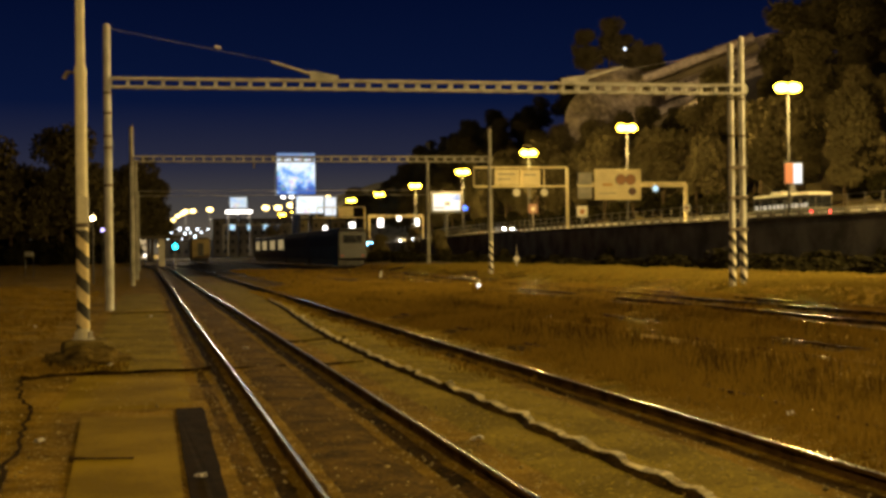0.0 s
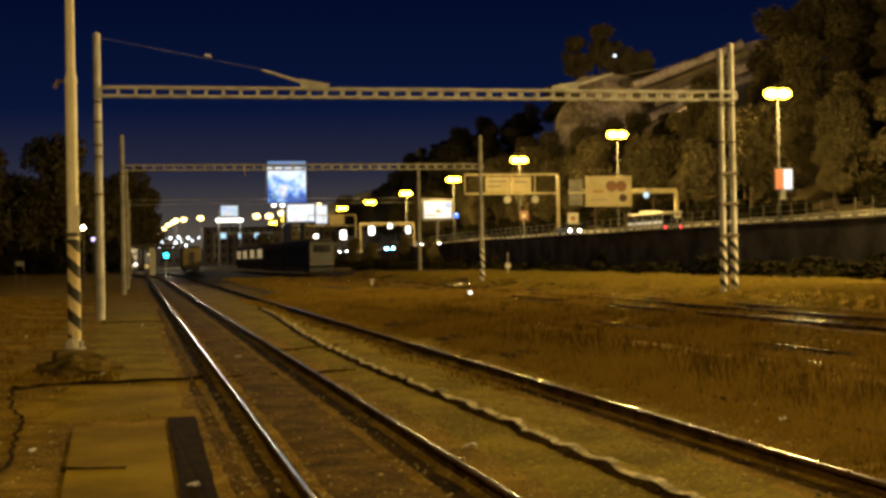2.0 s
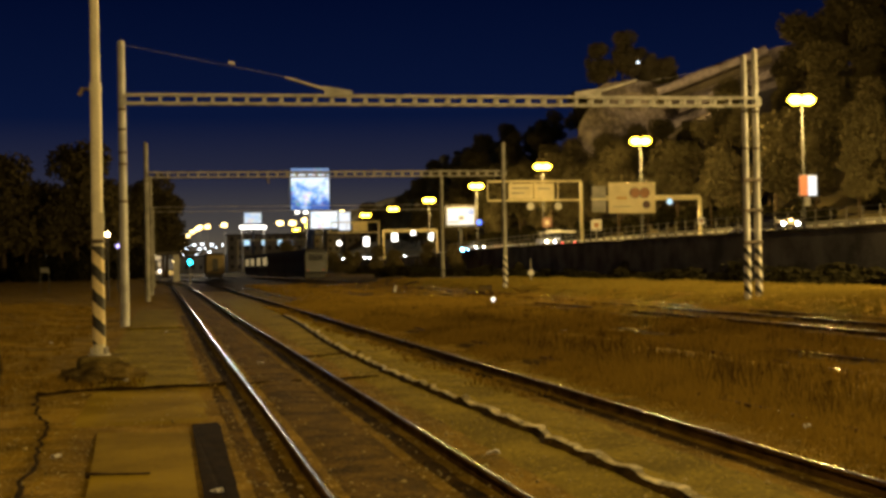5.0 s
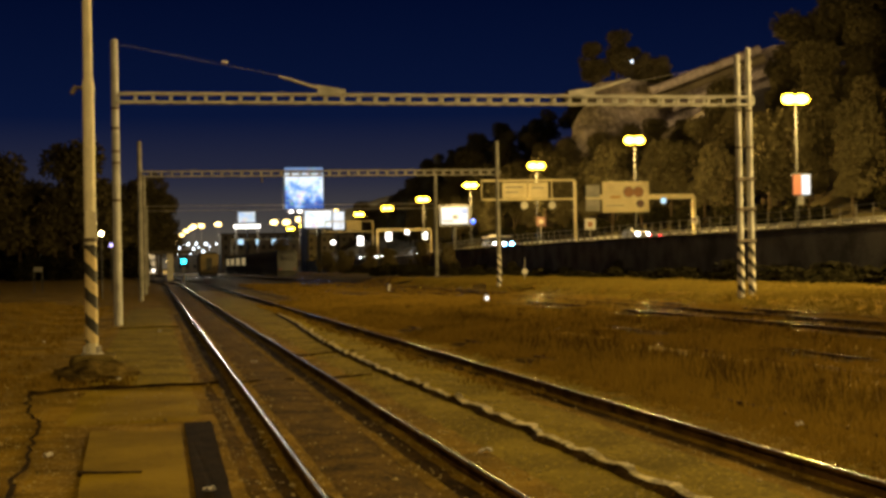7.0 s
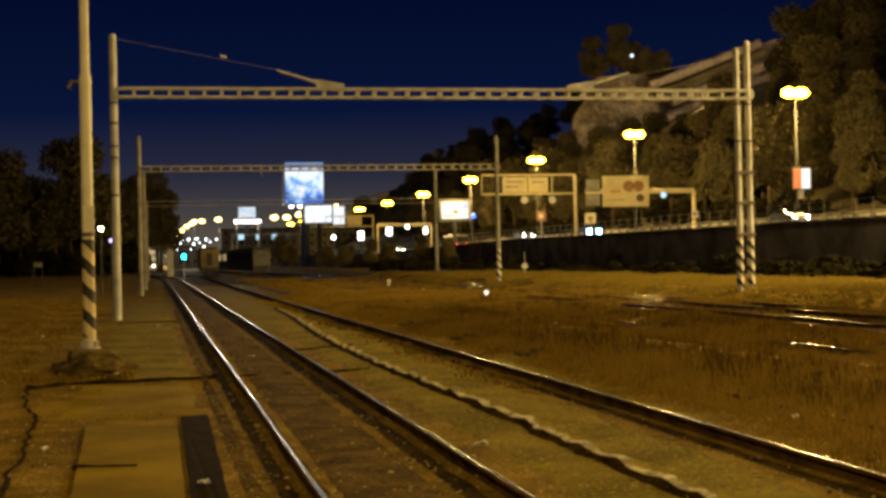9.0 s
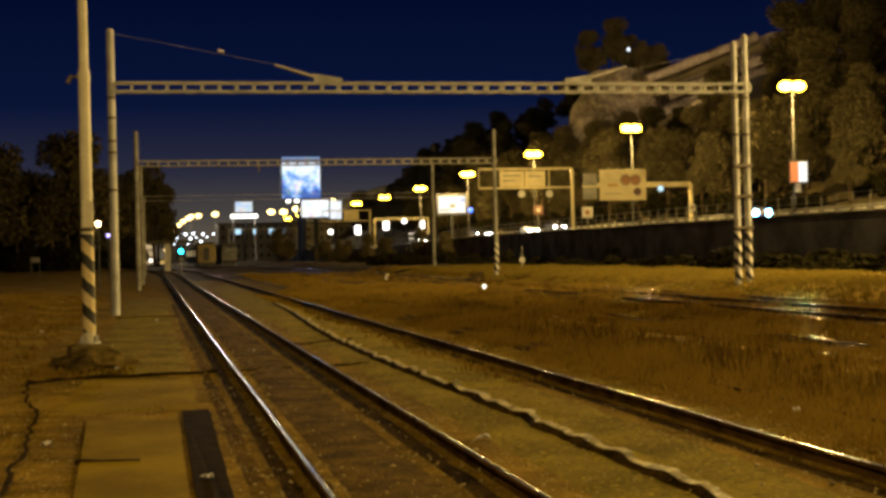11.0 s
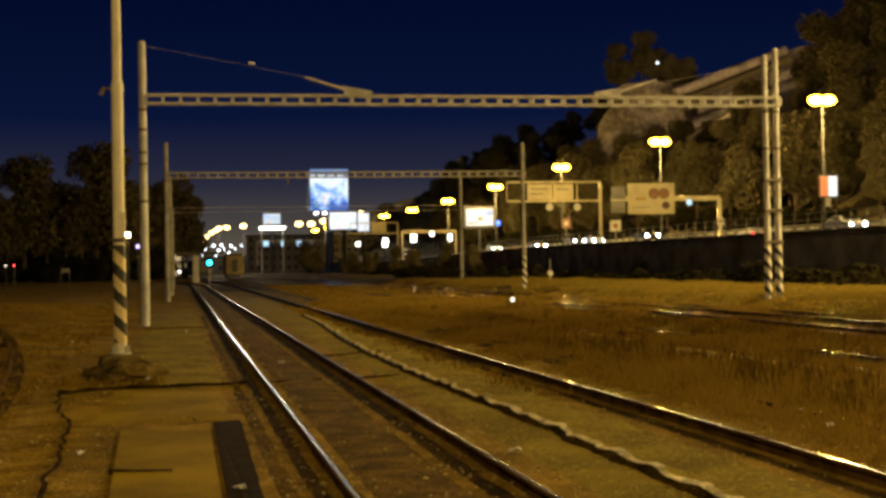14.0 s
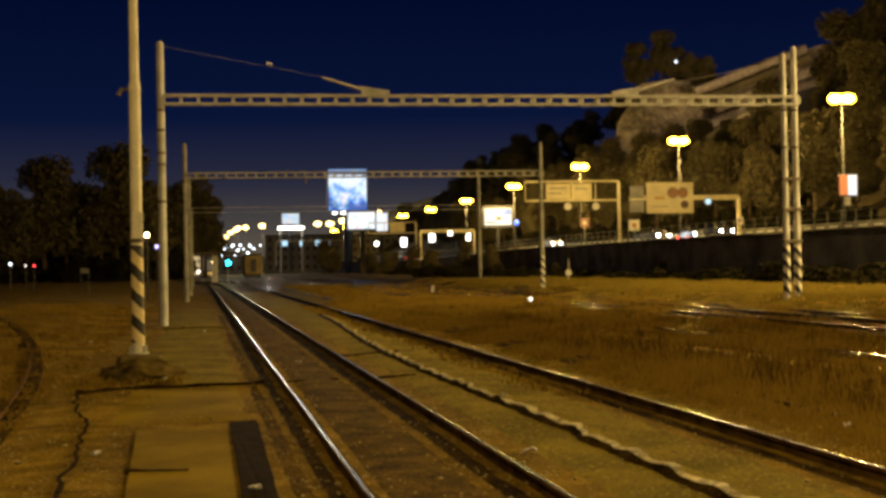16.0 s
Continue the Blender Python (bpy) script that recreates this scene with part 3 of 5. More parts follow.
def scatter_stones():
    rng = np.random.default_rng(4)
    verts, faces = [], []
    for k in range(3600):
        y = 7.5 + 42 * rng.random() ** 1.6
        x = rng.choice([rng.uniform(0.75, 1.22), rng.uniform(1.45, 5.6), rng.uniform(-3.5, 0.7), rng.uniform(7.4, 9.0)], p=[0.10, 0.45, 0.30, 0.15])
        if 6 < y < 18.2 and -0.85 < x < 0.70:
            continue
        s = rng.uniform(0.006, 0.02) * (1.9 if rng.random() < 0.06 else 1)
        z = ground_z(x, y) + 0.02
        o = len(verts)
        for dx, dy, dz in ((1, 0, 0), (0, 1, 0), (-1, 0, 0), (0, -1, 0), (0, 0, 1), (0, 0, -1)):
            j = rng.uniform(0.7, 1.3)
            verts.append((x + dx * s * j, y + dy * s * j * 1.2, z + dz * s * 0.7 * j))
        for a, b in ((0, 1), (1, 2), (2, 3), (3, 0)):
            faces += [(o + a, o + b, o + 4), (o + b, o + a, o + 5)]
    me = bpy.data.meshes.new("gravel")
    me.from_pydata(verts, [], faces)
    me.materials.append(M_STONE)
    tagged(new("gravel", me), "loose pale ballast stones scattered on the ground", "gravel", kind="stuff")


scatter_stones()


def scatter_grass(name, zones, seed, label, h0, h1, verge=0.0, material=None, anywhere=False):
    rng = np.random.default_rng(seed)
    verts, faces = [], []
    for count, xa, xb, ya, yb, power, near_rails in zones:
        for k in range(count):
            y = ya + (yb - ya) * rng.random() ** power
            x = rng.uniform(xa, xb)
            dens = noise.noise(Vector((x * 0.45, y * 0.22, 7.0)))
            if dens < (-0.5 if x < 8.6 else -0.30) + 0.3 * (rng.random() - 0.5):
                continue
            bare = not anywhere and any(x0 - 0.15 < x < x1 + 0.2 and y0 < y < y1 for x0, x1, y0, y1 in BARE)
            if bare and rng.random() < 0.8:
                continue
            z = ground_z(x, y) - 0.02
            h = rng.uniform(h0, h1) * (0.75 + 0.9 * max(dens, 0)) * (0.35 if bare else 1.0)
            h *= 0.25 + 0.75 * smooth01(6.1, 7.7, x) if x > 5.8 else 1.0
            if near_rails and not bare:
                h = max(h, 0.17) if min(abs(x - r) for r in near_rails[1:]) < 0.3 else h
            h *= 1.0 + verge * (1 - smooth01(7.4, 9.6, x))
            for b in range(5):
                a = rng.uniform(0, 6.283)
                w = rng.uniform(0.006, 0.015) * (1 + y / 40)
                lean = rng.uniform(0.05, 0.4) * h
                bx, by = x + rng.uniform(-0.12, 0.12), y + rng.uniform(-0.12, 0.12)
                o = len(verts)
                hh = h * rng.uniform(0.6, 1.1)
                verts += [(bx - w, by, z), (bx + w, by, z), (bx + lean * math.cos(a), by + lean * math.sin(a), z + hh)]
                faces.append((o, o + 1, o + 2))
    me = bpy.data.meshes.new(name)
    me.from_pydata(verts, [], faces)
    me.materials.append(material or M_GRASS)
    tagged(new(name, me), label, "grass", kind="stuff")


RAILS_OLD = (7.267, 10.85, 12.35, 15.30, 16.80, 18.75, 20.25)
scatter_grass("dry_grass", [(34000, 6.0, 20.6, 10, 75, 1.5, RAILS_OLD), (3500, 5.92, 8.5, 11, 60, 1.3, RAILS_OLD), (6000, 10.2, 21.0, 24, 75, 1.0, RAILS_OLD), (5000, 8, 24, 60, 140, 1.0, RAILS_OLD)], 11, "dry yellow-brown weeds between disused tracks", 0.09, 0.28, 0.25)
scatter_grass("dark_weeds", [(260, 7.5, 9.4, 13, 30, 1.0, RAILS_OLD), (160, 9.4, 14.6, 18, 60, 1.0, RAILS_OLD), (90, 13.0, 14.6, 22, 60, 1.0, ()), (500, 17.0, 18.6, 26, 80, 1.0, ())], 17, "dark withered weeds standing among dry grass", 0.15, 0.42, 0.3, M_WEED)
scatter_grass("dark_tufts", [(900, 15.4, 16.9, 29, 63, 1.0, ()), (700, 17.5, 18.9, 31, 55, 1.0, ()), (500, 19.0, 21.2, 34, 60, 1.0, ()), (300, 11.6, 12.5, 21, 37, 1.0, ()), (260, 7.3, 7.9, 14, 34, 1.0, ())], 19, "low dark withered tufts along disused rails", 0.05, 0.13, 0.0, M_WEED, True)
scatter_grass("bank_grass", [(16000, 20.5, 31.5, 28, 125, 1.2, ())], 13, "pale dry yellow grass on a low bank", 0.10, 0.26, 0.0, M_BANK)
scatter_grass("verge_weeds", [(2600, -9, -2.2, 16, 75, 1.3, ()), (350, 4.9, 5.6, 20, 70, 1.2, ()), (260, -2.1, -0.4, 23.8, 27.5, 1.0, ())], 12, "sparse dry weeds on a dirt verge", 0.06, 0.20)

# ---------------------------------------------------------------- masts and gantries


def mast(t, x, z0, z1, r0, r1, bands=0, rings=(), material=None):
    s = part("mast", C(((0, 0, z0), (0, 0, z1), r0, r1), ((0, 0, z1), (0, 0, z1 + 0.06), r1 + 0.01, r1 * 0.5), seg=20), material or M_MAST, t, at=pose(x, 0, 0), smooth=False)
    rad = lambda z: r0 + (r1 - r0) * (z - z0) / (z1 - z0)
    for z in rings:
        part("collar", C(((0, 0, z), (0, 0, z + 0.09), rad(z) + 0.012, rad(z) + 0.012), seg=20), M_RING, s, "dark steel collar")
    if bands:
        part("striped_sleeve", C(((0, 0, z0 + 0.05), (0, 0, z0 + bands), rad(z0) + 0.006, rad(z0 + bands) + 0.006), seg=20), M_STRIPE_W, s, "black and white diagonal warning bands")
    return s


def truss(t, x0, x1, z, h=0.30, d=0.40, step=0.60, material=None):
    material = material or M_TRUSS
    for dz, dy in ((0, -d / 2), (h, -d / 2), (0, d / 2), (h, d / 2)):
        part("chord", B((((x0 + x1) / 2, dy, z + dz), (x1 - x0, 0.075, 0.075))), material, t)
    k = int((x1 - x0) / step)
    me_v = mesh_of("batten", B(((0, 0, 0), (0.11, 0.03, h - 0.075))), material)
    me_h = mesh_of("lacing", B(((0, 0, 0), (0.08, d - 0.09, 0.03))), material)
    for i in range(k + 1):
        x = x0 + (x1 - x0) * i / k
        for dy in (-d / 2, d / 2):
            b = new("batten", me_v)
            b.parent = t
            b.location = (x, dy, z + h / 2)
        b = new("lacing", me_h)
        b.parent = t
        b.location = (x, 0, z)


def gantry(y, xl, xr, zb, zl, zr, ztop, double, rl=0.15, ties=True, fittings=True, bands=2.05):
    t = thing("catenary_gantry", pose(0, y, 0), "concrete-masted catenary gantry with a lattice beam over the tracks", "gantry", "catenary gantries")
    dimmed = None if fittings else M_MAST_DIM
    mast(t, xl, zl, ztop, rl + 0.01, rl - 0.01, rings=(zb - 0.9, zb - 1.7, zb - 2.1, zb - 3.4, zb - 0.2) if fittings else (zb - 0.2,), material=dimmed)
    rr = (zb - 0.2, zb - 1.6, zb - 2.8) if fittings else (zb - 0.2,)
    mast(t, xr, zr, ztop - (0.25 if double else 0), rl - 0.005, rl - 0.03, bands=bands, rings=rr, material=dimmed)
    if double:
        mast(t, xr + 0.44, zr, ztop, rl - 0.005, rl - 0.03, bands=bands, rings=rr, material=dimmed)
        for z in (zb - 2.75, zb - 3.9, zb - 5.1):
            part("spacer", B(((xr + 0.22, 0, z), (0.75, 0.34, 0.12)), bevel=0.02), M_RING, t, "dark steel spacer between twin masts")
    truss(t, xl + 0.1, xr + (0.55 if double else 0.1), zb + 0.06, material=None if fittings else M_TRUSS_DIM)
    if ties:
        span = xr - xl
        a, b = xl + 0.35 * span, xr - 0.29 * span
        part("tie_rod", C(((xl, 0, ztop - 0.1), (a - 1.9, 0, zb + 0.95), 0.006)), M_STEEL, t)
        part("tie_rod", C(((xr, 0, ztop - 0.5), (b + 2.0, 0, zb + 0.80), 0.006)), M_STEEL, t)
        for x, s in ((a, -1), (b, 1)):
            bm = bmesh.new()
            v = [bm.verts.new(p) for p in ((x, -0.05, zb + 0.42), (x + s * 1.0, -0.05, zb + 0.42), (x + s * 1.05, -0.05, zb + 0.72), (x, -0.05, zb + 0.55))]
            f = bm.faces.new(v)
            e = bmesh.ops.extrude_face_region(bm, geom=[f])
            bmesh.ops.translate(bm, vec=(0, 0.1, 0), verts=[q for q in e["geom"] if isinstance(q, bmesh.types.BMVert)])
            bmesh.ops.recalc_face_normals(bm, faces=bm.faces)
            part("gusset", bm, M_TRUSS, t)
            bm = bmesh.new()
            rod(bm, (x + s * 1.0, 0, zb + 0.60), (x + s * 2.4, 0, zb + 1.02), 0.07, 0.045, seg=10)
            part("tension_arm", bm, M_STEEL, t, "grey tapered tension arm")
        part("insulator", C(((xl + 0.16 * span, 0, zb + 1.52), (xl + 0.16 * span + 0.22, 0, zb + 1.47), 0.055), seg=10), M_WHITE, t, "pale glazed insulator")
    else:
        part("insulator", C(((xl + 0.33 * (xr - xl), 0, zb), (xl + 0.33 * (xr - xl), 0, zb - 0.35), 0.06), seg=10), M_RING, t, "dark hanging insulator")
    return t


gantry(50.0, -1.22, 21.85, 7.56, -0.16, 0.28, 9.76, True, rl=0.138)
gantry(87.0, -0.75, 21.55, 7.34, -0.16, 0.25, 9.5, False, rl=0.145, ties=False, fittings=False)
head_span = thing("catenary_head_span", pose(0, 137, 0), "concrete masts with thin wires spanned over the tracks", "gantry")
mast(head_span, -0.75, -0.16, 9.3, 0.13, 0.10, material=M_MAST_DIM)
mast(head_span, 27.55, 0.2, 10.6, 0.19, 0.16, material=M_MAST_DIM)
for z in (7.3, 7.75):
    part("span_wire", C(((-0.75, 0, z), (27.55, 0, z), 0.022), seg=6), M_STEEL, head_span)
line_mast = thing("line_mast", pose(-0.63, 108, 0), "single concrete catenary mast beside the track", "mast", "line masts")
mast(line_mast, 0, -0.16, 8.8, 0.15, 0.12, material=M_MAST_DIM)
copy_thing(line_mast, pose(-0.7, 162, 0))


def light_pole():
    t = thing("lamp_pole", pose(-1.14, 27.0, 0.24), "cream steel lamp pole with black and yellow bands on a footing", "lamp pole")
    part("lower_shaft", C(((0, 0, 0), (0, 0, 5.02), 0.112, 0.106), seg=24), M_POLE, t)
    part("upper_shaft", C(((0, 0, 5.02), (0, 0, 10.2), 0.086, 0.076), seg=24), M_POLE, t)
    part("collar", C(((0, 0, 4.95), (0, 0, 5.12), 0.122, 0.100), seg=24), M_POLE, t)
    part("bracket", C(((0, 0, 4.98), (-0.22, -0.05, 4.98), 0.03), ((-0.22, -0.05, 5.0), (-0.30, -0.06, 4.86), 0.045)), M_RING, t, "small dark side bracket")
    part("striped_sleeve", C(((0, 0, 0.22), (0, 0, 2.05), 0.118, 0.115), seg=24), M_STRIPE_Y, t, "black and yellow diagonal warning bands")
    part("junction_box", B(((0.02, -0.12, 2.42), (0.20, 0.10, 0.50)), bevel=0.015), M_POLE, t, "weathered junction box")
    part("clamp", C(((0, 0, 2.10), (0, 0, 2.17), 0.126, 0.126), seg=20), M_RING, t, "dark steel clamp")
    part("door", B(((0.0, -0.106, 2.45), (0.10, 0.03, 0.42)), bevel=0.01), M_POLE, t, "narrow access door")
    part("base_flange", C(((0, 0, 0), (0, 0, 0.04), 0.20, 0.20), seg=20), M_STEEL, t, "galvanised base flange")
    me = mesh_of("rib", B(((0.140, 0, 0.09), (0.06, 0.016, 0.14))), M_STEEL)
    for k in range(6):
        r = new("rib", me)
        r.parent = t
        r.rotation_euler = (0, 0, k * math.pi / 3 + 0.3)


light_pole()


def footing():
    bm = bmesh.new()
    box(bm, (0, 0, 0), (0.86, 0.8, 0.42), bevel=0.09)
    for v in bm.verts:
        v.co += Vector((noise.noise(v.co * 3), noise.noise(v.co * 3 + Vector((5, 0, 0))), 0.5 * noise.noise(v.co * 4))) * 0.09
    ob = part("pole_footing", bm, M_CONC, at=pose(-1.12, 26.9, 0.03, 0, 0, 4))
    tagged(ob, "crumbling concrete footing block under a lamp pole", "footing")
    bm = bmesh.new()
    bmesh.ops.create_icosphere(bm, subdivisions=5, radius=1.0)
    for v in bm.verts:
        d = v.co.normalized()
        r = 1 + 0.22 * noise.noise(d * 2.2) + 0.14 * noise.noise(d * 6) + 0.07 * noise.noise(d * 14)
        v.co = Vector((d.x * 0.74, d.y * 1.0, d.z * 0.29)) * r
    tagged(part("earth_mound", bm, M_MOUND, at=pose(-1.08, 26.3, -0.13), smooth=True), "rough mound of dark earth heaped round a footing", "mound")


footing()

# ---------------------------------------------------------------- the raised road on the right
ROAD_X, ROAD_K = 59.3, -0.0142


def road_z(y):
    return 3.95 - 1.15 * smooth01(185, 310, y) + 0.9 * smooth01(320, 520, y)


def on_road(y, off, dz=0.0):
    return (ROAD_X + off + ROAD_K * y, y, road_z(y) + dz)


def road_strip(name, prof, material, label, category, y0=-220, y1=635, step=15):
    ys = [y0 + step * i for i in range(int((y1 - y0) / step) + 1)]
    return tagged(part(name, sweep(bmesh.new(), prof, [on_road(y, 0) for y in ys]), material), label, category, kind="structure")


road_strip("road", [(-8.0, -0.6), (10, -0.6), (10, 0.0), (-8.0, 0.0)], M_ROAD, "raised dual carriageway of grey asphalt", "road")
road_strip("retaining_wall", [(-8.6, -6.5), (-7.9, -6.5), (-7.9, -0.12), (-8.6, -0.12)], M_WALL, "concrete retaining wall below the road, toned dark for want of light", "wall")
road_strip("parapet", [(-8.75, -0.12), (-7.85, -0.12), (-7.85, 0.12), (-8.75, 0.12)], M_PARAPET, "weathered pale concrete parapet edge", "parapet")
road_strip("hill_footwall", [(10.0, -6.0), (10.8, -6.0), (10.8, 1.6), (10.0, 1.6)], M_WALL, "dark stone wall at the foot of the hill", "wall")


def railing():
    t = thing("railing", pose(0, 0, 0), "galvanised steel roadside railing on a parapet", "railing")
    for dz in (0.50, 0.95, 1.50):
        ys = [60 + 10 * i for i in range(29)]
        part("rail", sweep(bmesh.new(), [(-0.02, -0.025), (0.02, -0.025), (0.02, 0.025), (-0.02, 0.025)], [on_road(y, -8.3, dz) for y in ys]), M_FENCE, t)
    me = mesh_of("post", B(((0, 0, 0.72), (0.06, 0.06, 1.54))), M_FENCE)
    for i in range(112):
        p = new("post", me)
        p.parent = t
        p.location = on_road(62 + 2.4 * i, -8.3, 0.10)
    # White plates added to stand for headlight glints along the guard rail.
    plate = mesh_of("glint_plate", B(((0, 0, 0), (0.04, 1.3, 0.10))), M_GLINT)
    for i in range(112):
        p = new("glint_plate", plate)
        p.parent = t
        p.location = on_road(63.2 + 2.4 * i, -8.36, 0.30)


railing()


def street_lamp():
    t = thing("street_lamp", pose(*on_road(119, 0)), "tall grey twin-headed street lamp lit yellow", "street lamp", "street lamps along the road")
    part("pole", C(((0, 0, 0), (0, 0, 12.2), 0.15, 0.08), seg=14), M_LAMPPOST, t)
    part("arm", C(((-0.95, 0, 12.25), (0.95, 0, 12.25), 0.045), ((0, 0, 12.0), (0, 0, 12.35), 0.09)), M_STEEL, t)
    for s in (-1, 1):
        h = part("lamp_head", B(((0, 0, 0.16), (1.15, 0.5, 0.18)), bevel=0.06), M_STEEL, t, at=pose(s * 0.60, 0, 12.25))
        bm = bmesh.new()
        bmesh.ops.create_uvsphere(bm, u_segments=16, v_segments=10, radius=1.0)
        # Bowl drawn larger than a real one, so its shape includes the halo.
        bmesh.ops.scale(bm, vec=(0.74, 0.44, 0.47), verts=bm.verts)
        part("lamp_glass", bm, G_SODIUM, h, "glowing yellow sodium glass bowl, enlarged to stand for its halo", smooth=True)
    return t


sl = street_lamp()
LAMP_YS = [119 + 42.2 * i for i in range(11)]
for i, y in enumerate(LAMP_YS):
    x, yy, z = on_road(y, 0)
    if i:
        copy_thing(sl, pose(x, yy, z, 0, 0, 3 * math.sin(i * 2.0)))
    if i < 5:
        lamp("street_lamp_light", (x, yy - 3.2, z + 11.0), 27000, SODIUM, 0.5)
# a lamp nearer than the view shows lights the verge beside it
for y in (77, 35):
    x, yy, z = on_road(y, 0)
    copy_thing(sl, pose(x, yy, z))
    lamp("street_lamp_light", (x, yy - 3.2, z + 11.0), 27000, SODIUM, 0.5)


def far_lamps():
    t = thing("far_lamp", pose(23.1, 700, 17.7), "distant street lamp glowing yellow on a thin pole", "street lamp", "distant street lamps")
    bm = bmesh.new()
    bmesh.ops.create_uvsphere(bm, u_segments=12, v_segments=8, radius=1.0)
    bmesh.ops.scale(bm, vec=(1.5, 0.8, 1.0), verts=bm.verts)
    part("lamp_glass", bm, G_FAR, t, "glowing yellow glass", at=pose(0, 0, 4.5), smooth=True)
    part("pole", C(((0, 0, -22), (0, 0, 4.0), 0.16, 0.12), seg=8), M_LAMPPOST, t)
    # Lamps at y 985, 1060 and 1150 are added to thicken the chain's glow.
    spots = [(28.6, 640, 16.6), (19.7, 760, 18.2), (18.4, 820, 18.3), (16.9, 880, 17.4), (16.0, 950, 15.3), (15.6, 1020, 12.6), (15.4, 1100, 9.0), (15.9, 1200, 5.4), (15.8, 985, 14.0), (15.5, 1060, 10.8), (15.6, 1150, 7.2), (47.0, 560, 14.7), (53.0, 520, 14.4), (50.5, 545, 14.2), (51.6, 405, 12.5), (20.6, 740, 18.6), (10.1, 1000, 2.5)]
    for x, y, z in spots:
        copy_thing(t, pose(x, y, z))


far_lamps()


def sign_gantry(name, y, xl, xr, z_top, h, panels, label, leg_l, leg_r, depth=0.5):
    """A steel portal; panels: (x0, x1, z0, z1, material, label)."""
    t = thing(name, pose(0, y, 0), label, "sign gantry")
    for z in (z_top, z_top - h):
        part("beam", B((((xl + xr) / 2, 0, z), (xr - xl, 0.25, 0.26)), bevel=0.02), M_SIGN, t)
    n_ = max(int((xr - xl) / 3), 2)
    for i in range(n_ + 1):
        x = xl + (xr - xl) * i / n_
        part("strut", B(((x, 0, z_top - h / 2), (0.14, 0.14, h - 0.26))), M_SIGN, t)
    for flag, x in ((leg_l, xl), (leg_r, xr)):
        if flag:
            part("leg", B(((x, 0, (z_top - 0.13 + 2.5) / 2), (0.38, 0.38, z_top - 2.5 - 0.13)), bevel=0.03), M_SIGN, t)
    for x0, x1, z0, z1, mm, lab in panels:
        proud = -0.04 if z1 - z0 < 0.5 else 0.0
        part("sign_panel", B((((x0 + x1) / 2, -0.30 + proud, (z0 + z1) / 2), (x1 - x0, 0.08, z1 - z0)), bevel=0.02), mm, t, lab)
    return t


G_LANE = glow("lane_signal_glass", (0.5, 0.78, 1.0), 1.1)
G_FARCAR = glow("far_traffic_glass", (0.80, 0.90, 1.0), 8.0)


def billboard(name, at, w, h, screen, label, leg, frame_w=0.5, column=1.0):
    t = thing(name, at, label, "billboard")
    part("cabinet", B(((0, 0.6, 0), (w + 2 * frame_w, 1.0, h + 2 * frame_w)), bevel=0.08), M_DARKMETAL, t)
    part("display", B(((0, 0.05, 0), (w, 0.08, h))), screen, t, "lit display face")
    if leg:
        part("column", C(((0, 0.7, -h / 2), (0, 0.7, -h / 2 - leg), column), seg=14), M_DARKMETAL, t)
    return t


def small_light(name, at, r, material, label, post=3.0):
    t = thing(name, pose(*at), label, "lamp")
    bm = bmesh.new()
    bmesh.ops.create_uvsphere(bm, u_segments=12, v_segments=8, radius=r)
    part("lamp_glass", bm, material, t, smooth=True)
    part("post", C(((0, 0.05, -post), (0, 0.05, -r * 0.7), 0.05), seg=8), M_DARKMETAL, t)
    return t


def small_sign(x, y, z, r, material, label, hanger, post=0):
    t = thing("round_sign", pose(x, y, z), label, "road sign")
    part("disc", C(((0, -0.06, 0), (0, 0.06, 0), r), seg=22), material, t)
    part("rim", C(((0, -0.03, 0), (0, 0.08, 0), r + 0.06), seg=22), M_SIGNGREY, t)
    part("hanger", B(((0, 0.08, r * 0.5 + hanger / 2), (0.08, 0.06, r + hanger))), M_STEEL, t)
    if post:
        part("post", C(((0, 0.15, -post), (0, 0.15, r), 0.07), seg=8), M_STEEL, t)


def square_sign(x, y, z, w, face, middle, label):
    t = thing("road_sign", pose(x, y, z), label, "road sign")
    part("plate", B(((0, 0, 0), (w, 0.06, w)), bevel=0.02), face, t)
    part("symbol", B(((0, -0.045, 0), (w * 0.42, 0.03, w * 0.42))), middle, t)
    part("post", C(((0, 0.09, -w / 2 - 2.4), (0, 0.09, w / 2), 0.05), seg=8), M_STEEL, t)


def lightbox(xa, xb, xc, y, z0, z1):
    t = thing("advertising_lightbox", pose(xb, y, (z0 + z1) / 2), "lit red and white advertising lightbox on a lamp pole", "lightbox")
    h = z1 - z0
    part("red_face", B((((xa - xb) / 2, 0, 0), (xb - xa, 0.25, h)), bevel=0.04), G_ADRED, t, "red lit face")
    part("white_face", B((((xc - xb) / 2, -0.02, 0), (xc - xb, 0.25, h)), bevel=0.04), G_AD, t, "white lit face")
    part("casing", B((((xa + xc) / 2 - xb + 0.12, 0.22, 0), (xc - xa + 0.3, 0.2, h + 0.3)), bevel=0.05), M_DARKMETAL, t)
    part("bracket", B((((xa + xc) / 2 - xb, 0.2, -h / 2 - 0.5), (0.5, 0.25, 0.8))), M_STEEL, t)


sign_gantry("sign_gantry", 190, 44.77, 58.26, 13.15, 2.65, [(47.67, 51.23, 10.69, 12.83, M_SIGN, "large cream direction sign"), (51.5, 54.26, 10.68, 12.83, M_SIGN, "cream direction sign"), (48.1, 50.6, 12.1, 12.3, M_SIGNGREY, "grey bar of writing"), (48.1, 49.9, 11.4, 11.6, M_SIGNGREY, "grey bar of writing"), (51.9, 53.6, 12.0, 12.2, M_SIGNGREY, "grey bar of writing")], "cream steel sign gantry over the raised road", False, True)
